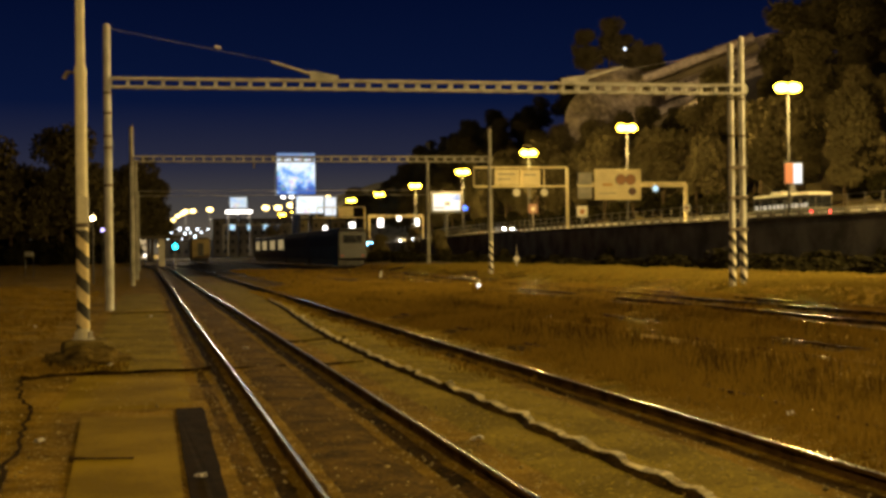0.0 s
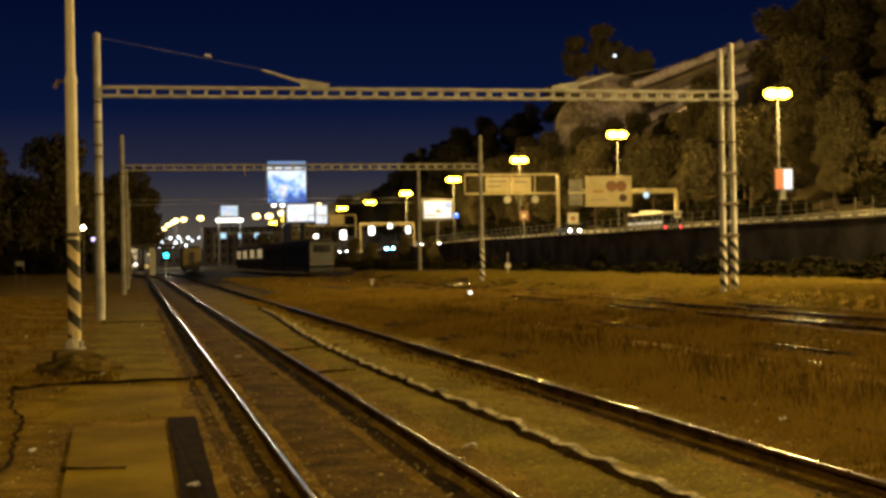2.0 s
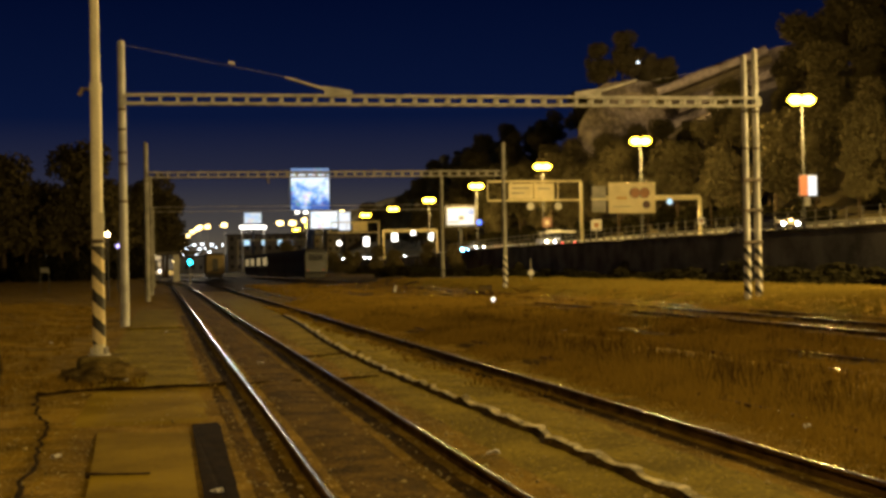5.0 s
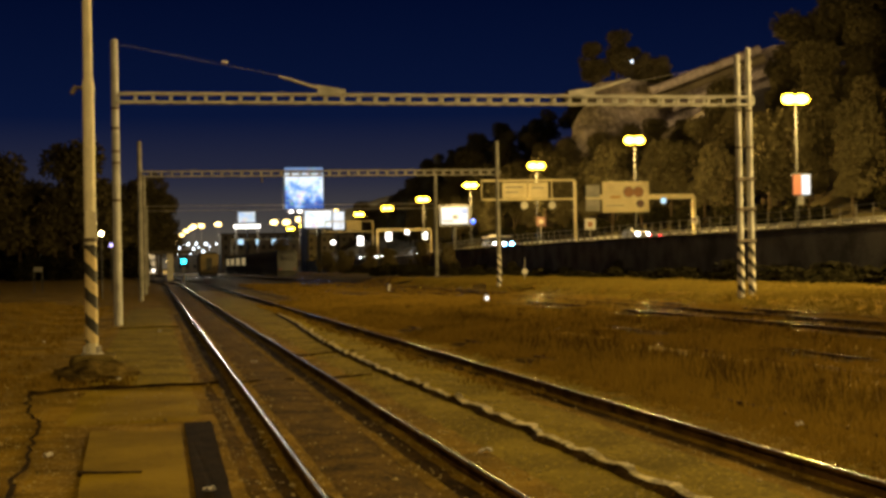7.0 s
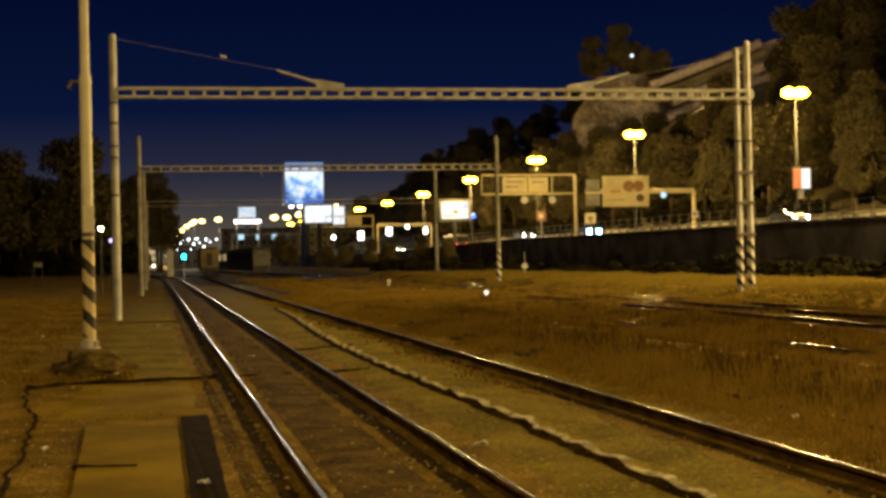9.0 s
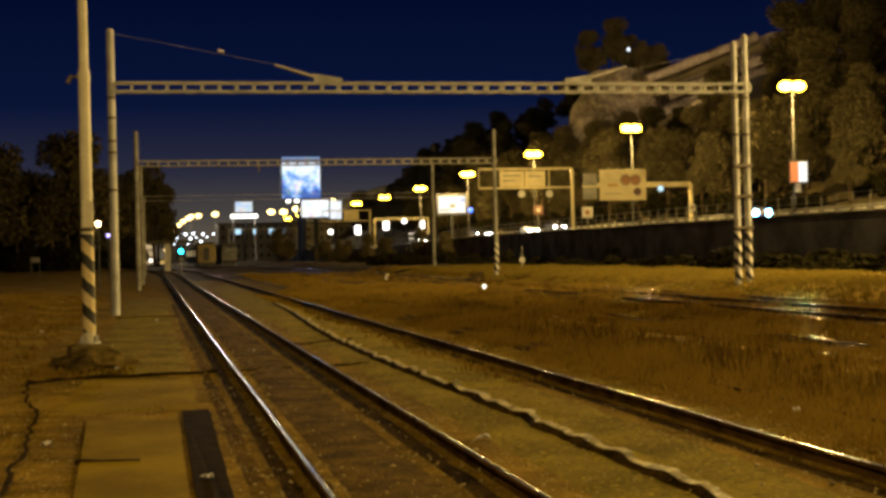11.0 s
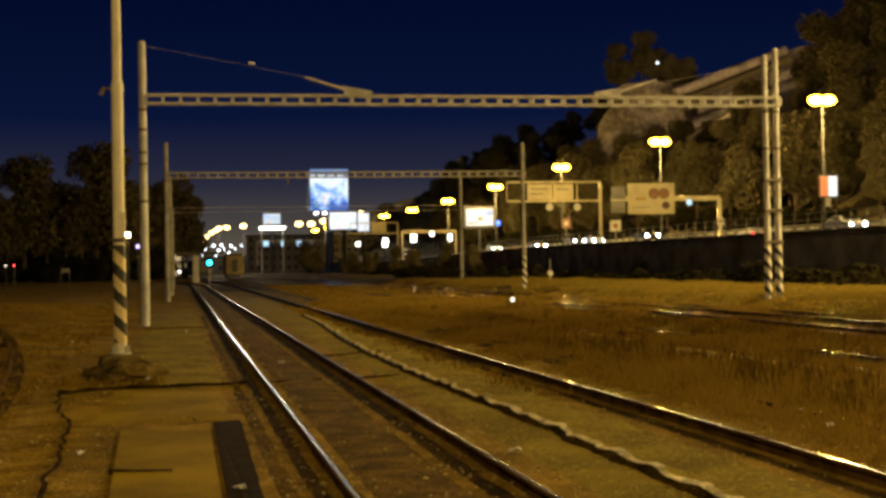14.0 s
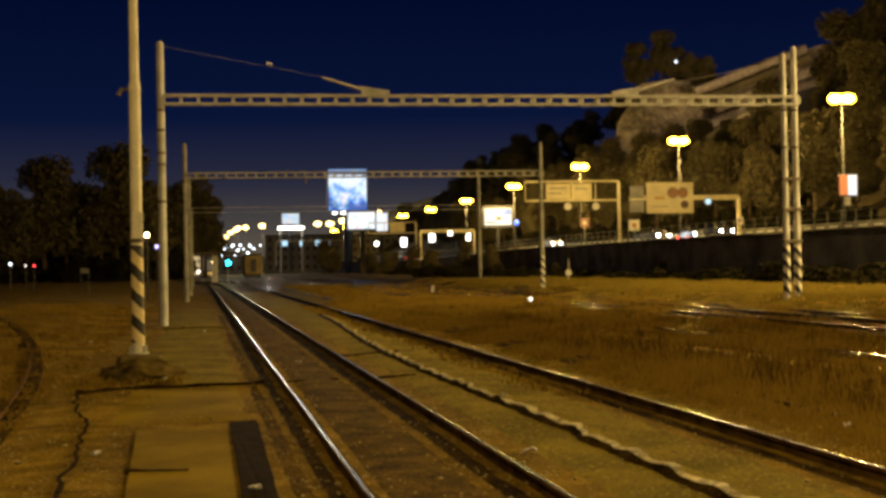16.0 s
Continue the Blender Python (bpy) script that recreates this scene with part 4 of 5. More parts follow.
small_sign(50.88, 190, 9.67, 0.50, M_WHITE, "round pale lane signal under a gantry", 0.9)
small_sign(54.9, 190, 9.65, 0.50, M_WHITE, "round pale lane signal under a gantry", 0.9)
sign_gantry("sign_gantry", 157, 49.42, 62.77, 9.32, 0.30, [(51.37, 57.09, 7.36, 10.96, M_SIGN, "large cream sign panel"), (52.35, 53.55, 9.0, 9.3, M_SIGNBAR, "short orange bar of writing"), (51.9, 54.0, 8.1, 8.2, M_SIGNGREY, "thin grey bar of writing"), (49.37, 51.07, 9.12, 10.57, M_SIGNGREY, "grey sign panel"), (49.34, 51.04, 7.53, 8.92, M_SIGNGREY, "grey sign panel")], "cream steel sign gantry with a large panel over the road", False, True)
small_sign(54.55, 156.54, 9.74, 0.60, M_SIGNRED, "round red prohibition sign on a cream panel", 0)
small_sign(55.75, 156.54, 9.73, 0.60, M_SIGNRED, "round red prohibition sign on a cream panel", 0)
small_sign(55.95, 156.54, 8.35, 0.42, M_SIGNDULL, "round dull red sign on a cream panel", 0)
small_sign(58.87, 156.7, 8.68, 0.36, G_LANE, "small lit blue-white lane sign", 0)
square_sign(57.23, 180, 6.64, 1.5, M_WHITE, M_SIGNRED, "white square sign with a red middle")
square_sign(56.87, 203, 7.74, 1.4, M_SIGNDULL, M_SIGNGREY, "red square warning sign on a post")
square_sign(60.07, 150, 6.18, 0.8, M_WHITE, M_SIGNRED, "small pale sign on a post")
lightbox(56.48, 57.23, 58.06, 117.4, 7.38, 9.17)
lit_board = billboard("lit_billboard", pose(53.80, 250, 10.41), 5.00, 3.03, G_BOARD, "white lit advertising billboard in a dark frame", 6.30, 0.5, 0.35)
for c, size, tint, power, lab in (((1.55, 0.85), (1.7, 1.1), (0.25, 0.45, 1.0), 0.7, "blue printed corner"), ((0.1, -0.25), (1.0, 0.75), (0.40, 0.42, 0.48), 0.22, "grey printed emblem"),
                                  ((-1.6, 0.75), (1.3, 0.5), (0.55, 0.70, 1.0), 0.75, "pale blue printed block"), ((-1.3, -1.0), (2.0, 0.3), (0.45, 0.5, 0.62), 0.4, "grey printed bar")):
    part("picture", B(((c[0], -0.01, c[1]), (size[0], 0.04, size[1]))), glow("poster_print", tint, power), lit_board, lab)
sign_gantry("low_portal", 312, 49.26, 61.53, 9.68, 0.4, [(51.17, 52.43, 7.11, 8.9, G_WHITE, "white lit lane signal"), (59.57, 60.59, 7.28, 8.83, G_WHITE, "white lit lane signal"), (55.56, 56.45, 8.47, 9.37, G_WHITE, "white lit lane signal")], "low cream road portal with white lamps", True, True)
sign_gantry("sign_gantry", 345, 41.41, 53.36, 12.57, 2.6, [(46.73, 50.5, 10.27, 12.81, M_SIGN, "cream direction sign"), (49.49, 50.87, 6.62, 8.74, G_WHITE, "white lit lane signal")], "far cream sign gantry over the road", False, True)
sign_gantry("low_portal", 440, 23.76, 44.75, 10.5, 0.4, [(25.66, 27.38, 8.71, 10.31, G_LANE, "white-blue lit lane signal"), (31.2, 31.94, 8.66, 10.25, G_LANE, "white-blue lit lane signal"), (36.13, 37.51, 8.6, 10.2, G_LANE, "white-blue lit lane signal"), (40.08, 40.94, 8.56, 10.16, G_LANE, "white-blue lit lane signal")], "far road portal with white lane signals", True, True)
small_sign(45.32, 360, 7.65, 0.6, G_WHITE, "white lit lane signal on a post", 0, 8.5)
# Headlights of distant traffic, each held up by an added post.
for x, z in ((8.98, 8.9), (11.91, 10.05), (13.64, 8.45), (14.64, 10.22), (17.14, 7.42), (17.95, 9.99), (10.71, 7.5), (5.67, 7.56)):
    small_light("far_headlight", (x, 500, z), 0.36, G_FARCAR, "white headlight of distant traffic on an added post", z + 0.3)

for x, z in ((8.30, 6.94), (13.15, 6.88), (16.22, 9.11), (20.08, 9.27), (22.54, 10.27), (10.56, 9.99), (20.86, 6.58), (7.32, 8.39)):
    small_light("far_headlight", (x, 520, z), 0.26, G_FARCAR, "white headlight of distant traffic on an added post", z + 0.3)

# ---------------------------------------------------------------- hill, rock and trees


def hill_z(x, y):
    b = 70 + ROAD_K * y
    s = min(max((x - b) / 58.0, 0), 1.0)
    z = 4.5 + 32 * (s * s * (3 - 2 * s) * 0.5 + 0.5 * s)
    z += 2.2 * noise.noise(Vector((x * 0.04, y * 0.03, 0))) * min(1, s * 3)
    z += max(x - b - 58, 0) * 0.10
    return z


def build_hill():
    xs = [69.5 + 4 * i for i in range(30)] + [200, 230, 280, 360]
    ys = [40 + 9 * i for i in range(60)] + [620, 720, 850, 1000]
    verts = [(x + ROAD_K * y, y, hill_z(x + ROAD_K * y, y) if i else 1.0) for y in ys for i, x in enumerate(xs)]
    n = len(xs)
    faces = [(j * n + i, j * n + i + 1, (j + 1) * n + i + 1, (j + 1) * n + i) for j in range(len(ys) - 1) for i in range(n - 1)]
    me = bpy.data.meshes.new("hillside")
    me.from_pydata(verts, [], faces)
    me.materials.append(M_SOIL)
    me.shade_smooth()
    tagged(new("hillside", me), "steep dark wooded hillside above the road", "hill", kind="structure")


build_hill()


def build_rock():
    """A bare crag: a skyline that climbs in steps, carried down over ledges."""
    sky = [(90, 22), (92, 33), (97, 41.0), (103, 42.5), (111, 41.5), (116, 42.0), (127, 47.0), (140, 50.0), (149, 48.5), (158, 36)]
    def top(x):
        for (a, za), (b, zb) in zip(sky, sky[1:]):
            if a <= x <= b:
                return za + (zb - za) * (x - a) / (b - a)
        return 22
    bm = bmesh.new()
    nx, nz = 74, 22
    rows = []
    for j in range(nz + 1):
        f = j / nz
        row = []
        for i in range(nx + 1):
            x = 90 + 69 * i / nx
            zt = top(x) + 0.9 * noise.noise(Vector((x * 0.35, 0, 2)))
            z = 8 + (zt - 8) * (1 - f)
            ledge = 2.2 * noise.noise(Vector((x * 0.11, z * 0.22, 0))) + 1.1 * noise.noise(Vector((x * 0.4, z * 0.5, 4)))
            band = 2.0 * math.sin((z - 0.35 * (x - 110)) * 0.75) * smooth01(108, 118, x)
            y = 300 - 14 * f + ledge + band * 1.5
            row.append(bm.verts.new((x, y, z)))
        rows.append(row)
    back = [bm.verts.new((v.co.x * 1.04 + 5, 312, v.co.z - 2)) for v in rows[0]]
    rows.insert(0, back)
    for a, b in zip(rows, rows[1:]):
        for i in range(nx):
            bm.faces.new((a[i], a[i + 1], b[i + 1], b[i]))
    bmesh.ops.recalc_face_normals(bm, faces=bm.faces)
    crag = tagged(part("rock_crag", bm, M_ROCK), "bare brownish rock crag with slanting ledges on the hill", "rock", kind="structure")
    # Two rock ledges; the M_SOIL strip between them paints the crevice's shade.
    for a, b, r, material in (((107, 292, 38.6), (133, 292, 48.2), 0.95, M_ROCK), ((108, 292, 36.6), (134, 292, 46.0), 0.9, M_SOIL), ((111, 290, 34.6), (135, 290, 43.6), 1.1, M_ROCK)):
        bm = bmesh.new()
        a, b = Vector(a), Vector(b)
        for k in range(12):
            p, q = a.lerp(b, k / 12), a.lerp(b, (k + 1) / 12)
            j0, j1 = noise.noise(p * 0.4) * 0.35, noise.noise(q * 0.4) * 0.35
            rod(bm, p + Vector((0, 0, j0)), q + Vector((0, 0, j1)), r * (1 + j0), r * (1 + j1), seg=7)
        part("ledge", bm, material, crag, "slanting ledge of pale rock" if material is M_ROCK else "dark strip standing for the shade below a ledge")


build_rock()


def leaf_cloud(rng, lobes, count, size):
    verts, faces = [], []
    for k in range(count):
        cx, cy, cz, r = lobes[rng.integers(len(lobes))]
        d = rng.normal(size=3)
        d /= np.linalg.norm(d)
        rr = r * (0.55 + 0.5 * rng.random())
        p = np.array((cx, cy, cz)) + d * rr * np.array((1, 1, 0.85))
        u = rng.normal(size=3)
        u /= np.linalg.norm(u)
        v = np.cross(u, rng.normal(size=3))
        v /= np.linalg.norm(v)
        s = size * rng.uniform(0.6, 1.4)
        o = len(verts)
        verts += [tuple(p - u * s), tuple(p + v * s * 0.55), tuple(p + u * s), tuple(p - v * s * 0.55)]
        faces.append((o, o + 1, o + 2, o + 3))
    return verts, faces


def tree(seed, height, spread, label, count=5200, leaf=0.22):
    rng = np.random.default_rng(seed)
    t = thing("tree", pose(0, 0, -500), label, "tree", "trees on the slope")
    bm = bmesh.new()
    top = Vector((rng.uniform(-0.4, 0.4), rng.uniform(-0.4, 0.4), height * 0.75))
    rod(bm, (0, 0, -1.0), top * 0.5, 0.24, 0.17, seg=8)
    rod(bm, top * 0.5, top, 0.17, 0.05, seg=8)
    lobes = []
    for k in range(9):
        a, hz = rng.uniform(0, 6.283), rng.uniform(0.35, 0.98) * height
        rr = spread * rng.uniform(0.25, 0.75) * (1.15 - hz / height * 0.7)
        c = (rr * math.cos(a), rr * math.sin(a), hz)
        lobes.append((*c, spread * rng.uniform(0.34, 0.60)))
        rod(bm, top * min(0.45 + 0.05 * k, 0.9), (c[0] * 0.9, c[1] * 0.9, c[2]), 0.07, 0.02, seg=6)
    part("trunk", bm, M_BARK, t)
    v, f = leaf_cloud(rng, lobes, count, leaf)
    me = bpy.data.meshes.new("crown")
    me.from_pydata(v, [], f)
    me.materials.append(M_LEAF)
    c = new("crown", me)
    c.parent = t
    return t


def bush(seed, label):
    rng = np.random.default_rng(seed)
    t = thing("bush", pose(0, 0, -500), label, "bush", "bushes along the wall")
    lobes = [(rng.uniform(-1.3, 1.3), rng.uniform(-0.9, 0.9), rng.uniform(0.5, 1.7), rng.uniform(0.5, 0.9)) for k in range(7)]
    v, f = leaf_cloud(rng, lobes, 1300, 0.16)
    me = bpy.data.meshes.new("foliage")
    me.from_pydata(v, [], f)
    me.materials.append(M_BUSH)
    c = new("foliage", me)
    c.parent = t
    bm = bmesh.new()
    for x, y, z, r in lobes:
        rod(bm, (x * 0.15, y * 0.15, -0.3), (x, y, z), 0.04, 0.015, seg=6)
    part("stems", bm, M_BARK, t)
    return t


def sized(x, y, z, s, rz=0.0, sz=None):
    return pose(x, y, z, 0, 0, rz) @ Matrix.Diagonal((s, s, s if sz is None else sz, 1))


def plant_all():
    rng = np.random.default_rng(21)
    kinds = [tree(1, 9.5, 3.6, "leafy broad tree on the hillside above the road"), tree(2, 11.5, 3.2, "tall leafy tree on the hillside above the road"),
             tree(3, 8.0, 3.4, "rounded leafy tree on the hillside above the road"), tree(4, 10.5, 2.6, "narrow leafy tree on the hillside above the road")]
    used = set()

    def put(k, m):
        if k in used:
            copy_thing(kinds[k], m)
        else:
            kinds[k].matrix_basis = m
            kinds[k].scale = m.to_scale()
            used.add(k)
    spots = []
    for i in range(40):
        spots.append((72.5 + rng.uniform(0, 4), 96 + i * 7.5 + rng.uniform(-3, 3)))
    for i in range(46):
        spots.append((82 + rng.uniform(-4, 5), 110 + i * 7.5 + rng.uniform(-4, 4)))
    for i in range(46):
        spots.append((95 + rng.uniform(-6, 6), 130 + i * 8 + rng.uniform(-4, 4)))
    for i in range(44):
        spots.append((110 + rng.uniform(-7, 8), 150 + i * 9 + rng.uniform(-5, 5)))
    for i in range(50):
        spots.append((128 + rng.uniform(-8, 16), 160 + i * 9 + rng.uniform(-6, 6)))
    for n_, (x, y) in enumerate(spots):
        xx = x + ROAD_K * y
        if (90 < xx < 150 and 262 < y < 345) or (98 < xx and 190 < y < 345 and 0.37 < xx / y < 0.51):
            continue
        s = rng.uniform(0.8, 1.3)
        put(n_ % 4, sized(xx, y, hill_z(xx, y) - 0.2, s, rng.uniform(0, 360)))
    # tall old trees at the brow of the hill
    for k, (x, y, sc) in enumerate(((100.5, 212, 1.05), (103.5, 214, 1.3), (107, 213, 1.5), (110.5, 215, 1.65), (114, 216, 1.8), (118, 217, 1.85), (104.5, 204, 1.1), (110, 203, 1.4), (116, 205, 1.6))):
        put((k * 3 + 1) % 4, sized(x, y, hill_z(x, y) - 0.3, sc, rng.uniform(0, 360)))
    # bushes crowning the crag
    for k in range(16):
        put(k % 4, sized(98 + 1.15 * k + rng.uniform(-0.8, 0.8), 303 + rng.uniform(-2, 3), 39.5 + 2.2 * math.sin(k * 0.3), rng.uniform(0.65, 1.0), rng.uniform(0, 360)))
    # thicket closing the far ridge
    own = np.random.default_rng(5)
    for k in range(34):
        y = 300 + k * 9.0
        x = 84 + ROAD_K * y + own.uniform(-4, 14)
        put(k % 4, sized(x, y, hill_z(x, y) - 2.5, own.uniform(0.9, 1.2), own.uniform(0, 360)))
    # low wood between the yard and the town
    for k in range(16):
        put(k % 4, sized(22 + k * 2.1 + rng.uniform(-2, 2), 232 + rng.uniform(-22, 30), -0.2, rng.uniform(0.32, 0.55), rng.uniform(0, 360)))
    for x, y, sc in ((-9, 330, 1.9), (-5.0, 335, 2.2), (-1.5, 342, 2.35), (1.6, 352, 2.1), (-3.0, 322, 1.6), (0.8, 338, 1.5), (-14, 345, 2.3), (-12, 325, 1.8), (-18, 322, 1.7), (-24, 320, 1.7), (-31, 315, 1.6), (-38, 310, 1.6)):
        put(int(abs(x)) % 4, sized(x, y, -0.5, sc, rng.uniform(0, 360)))
    # dark trees beyond the far verge on the left
    for k in range(15):
        put(k % 4, sized(-48 + k * 2.6 + rng.uniform(-1.5, 1.5), 232 + k * 4.5 + rng.uniform(-10, 10), -0.4, 1.45 + 0.05 * k, rng.uniform(0, 360)))
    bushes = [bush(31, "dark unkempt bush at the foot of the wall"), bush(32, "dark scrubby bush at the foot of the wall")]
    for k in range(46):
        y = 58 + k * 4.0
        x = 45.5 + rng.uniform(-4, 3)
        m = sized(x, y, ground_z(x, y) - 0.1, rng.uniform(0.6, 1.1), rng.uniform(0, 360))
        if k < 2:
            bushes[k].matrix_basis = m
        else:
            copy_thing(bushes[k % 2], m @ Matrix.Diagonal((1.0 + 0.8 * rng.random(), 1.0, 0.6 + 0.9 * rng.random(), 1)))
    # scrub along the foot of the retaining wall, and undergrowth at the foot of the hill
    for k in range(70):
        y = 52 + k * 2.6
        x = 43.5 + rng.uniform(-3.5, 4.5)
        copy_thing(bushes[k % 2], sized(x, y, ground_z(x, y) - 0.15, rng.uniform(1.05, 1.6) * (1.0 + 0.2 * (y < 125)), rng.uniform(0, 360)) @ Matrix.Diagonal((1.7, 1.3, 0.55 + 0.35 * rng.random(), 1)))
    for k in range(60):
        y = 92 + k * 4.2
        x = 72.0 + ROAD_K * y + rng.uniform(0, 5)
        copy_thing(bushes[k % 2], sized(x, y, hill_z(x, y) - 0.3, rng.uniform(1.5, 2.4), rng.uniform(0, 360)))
    for k in range(30):
        copy_thing(bushes[k % 2], sized(-66 + k * 2.15 + rng.uniform(-1, 1), 285 + rng.uniform(-10, 25), -0.3, rng.uniform(3.2, 4.6), rng.uniform(0, 360)))
    for k in range(22):
        copy_thing(bushes[k % 2], sized(-46 + k * 2.0, 222 + rng.uniform(0, 40), 0.1, rng.uniform(1.6, 2.8), rng.uniform(0, 360)))
    for k in range(26):
        y = 150 + k * 5
        x = 25 + rng.uniform(-1, 9) + k * 0.45
        copy_thing(bushes[k % 2], sized(x, y, 0.0, rng.uniform(0.8, 1.3), rng.uniform(0, 360)))


plant_all()

# ---------------------------------------------------------------- the distant town


big = billboard("led_billboard", pose(44.4, 420, 24.2), 11.4, 10.6, S_BIG, "huge lit video billboard with a blue and white picture", 24, 0.6, 1.3)
part("top_band", B(((0, 0.0, 6.3), (11.4, 0.3, 1.3))), S_TOP, big, "blue lit band above the display")
for dx in (-4.0, -1.5):
    part("spot_lamp", B(((dx, -0.6, -6.2), (1.2, 0.6, 0.7)), bevel=0.1), G_WHITE, big, "white lit lamp under the display")
billboard("video_billboard", pose(44.2, 381, 14.4), 7.8, 4.6, S_MID, "bright white video billboard above the road", 14, 0.35, 0.6)
billboard("side_billboard", pose(49.4, 380, 13.9), 3.1, 4.9, G_AD, "narrow bright white billboard beside a larger one", 13.5, 0.25, 0.3)
billboard("roof_sign", pose(29.3, 452, 17.6), 5.4, 3.4, S_SMALL, "small bluish lit display over a lit canopy", 17, 0.5, 0.4)
canopy = thing("lit_canopy", pose(29.2, 450, 14.6), "long white lit canopy of a filling station", "canopy")
part("fascia", B(((0, 0, 0), (8.2, 3.0, 0.9)), bevel=0.1), G_WHITE, canopy)
for dx in (-3.4, 3.4):
    part("post", B(((dx, 0.5, -7.9), (0.5, 0.5, 14.3))), M_STEEL, canopy)


def building(x, y, w, d, h, lit, label):
    t = thing("town_building", pose(x, y, 0), label, "building", "town buildings")
    part("wall", B(((0, 0, h / 2 - 0.5), (w, d, h + 1)), bevel=0.05), M_FACADE, t)
    part("roof", B(((0, 0, h + 0.25), (w + 0.6, d + 0.6, 0.5))), M_DARKMETAL, t)
    rng = random.Random(int(x * 7 + y))
    me_l = mesh_of("window", B(((0, 0, 0), (1.1, 0.12, 1.4))), G_WINDOW)
    me_d = mesh_of("window", B(((0, 0, 0), (1.1, 0.12, 1.4))), M_DULLPANE)
    for i in range(int(w / 2.6)):
        for j in range(int(h / 3.2)):
            wd = new("window", me_l if rng.random() < lit else me_d)
            wd.parent = t
            wd.location = (-w / 2 + 1.6 + i * 2.6, -d / 2 - 0.02, 2.2 + j * 3.2)


building(16, 520, 22, 14, 6, 0.02, "low dark town building with few lit windows")
building(38, 500, 30, 14, 13, 0.02, "long dark town building beyond the road")
building(66, 560, 24, 16, 14, 0.02, "dark town building below the hill")
building(-12, 620, 26, 16, 12, 0.02, "dark town building beyond trees")


def yard_signal():
    t = thing("railway_signal", pose(3.45, 168, -0.15), "railway signal showing a bright cyan-green light", "signal")
    part("post", C(((0, 0.15, 0), (0, 0.15, 3.4), 0.07), seg=10), M_STEEL, t)
    part("backboard", B(((0, 0, 2.75), (0.95, 0.1, 1.35)), bevel=0.08), M_DARKMETAL, t)
    bm = bmesh.new()
    bmesh.ops.create_uvsphere(bm, u_segments=14, v_segments=10, radius=1.0)
    bmesh.ops.scale(bm, vec=(0.27, 0.18, 0.27), verts=bm.verts)
    part("lens", bm, G_CYAN, t, "glowing cyan-green lens", at=pose(0, -0.08, 2.72), smooth=True)


yard_signal()


small_light("verge_lamp", (-3.25, 92, 4.10), 0.15, glow("warm_lamp_glass", (1.0, 0.74, 0.36), 24), "small round warm white lamp on a dark post", 4.2)
small_light("marker_lamp", (-3.5, 122, 3.85), 0.17, glow("violet_marker_glass", (0.55, 0.45, 1.0), 2.5), "small violet marker lamp on a dark post", 4.0)
small_light("ground_lamp", (-0.05, 185, 1.55), 0.20, glow("dim_white_glass", (1.0, 0.9, 0.8), 3), "small white lamp low beside the track", 1.7)
small_light("hilltop_lamp", (105.2, 298, 46.0), 0.36, glow("hilltop_glass", (0.75, 0.85, 1.0), 2.0), "white lamp among trees on the crag", 6.0)
small_light("red_lamp", (-15.6, 140, 2.5), 0.09, G_TAIL, "small red lamp beyond the verge", 2.7)
small_light("pale_lamp", (-17.8, 140, 2.7), 0.14, glow("pale_glass", (0.9, 0.95, 1.0), 3), "small pale lamp beyond the verge", 2.9)
small_light("pale_lamp", (-16.4, 140, 2.5), 0.10, glow("pale_glass", (1.0, 0.8, 0.7), 2), "small pale lamp beyond the verge", 2.7)
small_light("blue_lamp", (55.6, 243, 9.1), 0.45, G_BLUE, "blue lamp beside a lit billboard", 6.0)


def wagon():
    t = thing("railway_wagon", pose(8.6, 232, -0.1), "ochre railway wagon parked on a far track", "wagon")
    part("body", B(((0, 0, 2.55), (2.9, 12, 3.1)), bevel=0.2), M_YELLOWWAG, t)
    part("roof", B(((0, 0, 4.2), (2.6, 11.8, 0.3)), bevel=0.12), M_DARKMETAL, t)
    part("underframe", B(((0, 0, 0.75), (2.5, 11, 0.5))), M_DARKMETAL, t)
    part("end_door", B(((0, -6.03, 2.4), (0.9, 0.06, 2.0))), M_DARKMETAL, t)
    for y in (-4, 4):
        for x in (-0.75, 0.75):
            part("wheel", C(((x - 0.07, y, 0.46), (x + 0.07, y, 0.46), 0.46), seg=18), M_DARKMETAL, t)


wagon()
pier = thing("bridge_pier", pose(2.4, 215, 0), "pale concrete pier and deck of a far footbridge", "bridge")
part("pier", B(((0, 0, 1.9), (0.9, 1.2, 4.2)), bevel=0.05), M_WHITE, pier)
part("deck", B(((0.5, 0, 4.2), (7.0, 2.4, 0.5)), bevel=0.05), M_PARAPET, pier)


# ---------------------------------------------------------------- small things of the yard


def siding_curve():
    t = thing("railway_track", pose(0, 0, 0), "dark rusty curving rails half buried in dirt", "railway track", "tracks of the yard")
    for off in (0.0, -1.507):
        path = [(-2.45 + off - 0.0025 * (y - 14) ** 2 - 0.024 * (y - 14), y, ground_z(-3, y) + 0.10) for y in [8 + 2 * i for i in range(30)]]
        part("rail", sweep(bmesh.new(), RAIL_WEB, path), M_RAILWEB, t)
        low = [(x, y, ground_z(x, y) + 0.012) for x, y, z in path]
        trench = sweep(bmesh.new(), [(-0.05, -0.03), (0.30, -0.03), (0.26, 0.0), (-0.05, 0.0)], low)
        tagged(part("dark_rail_strip", trench, M_OILSHADE), "dark strip along a curved rail", "ballast", kind="structure")


siding_curve()


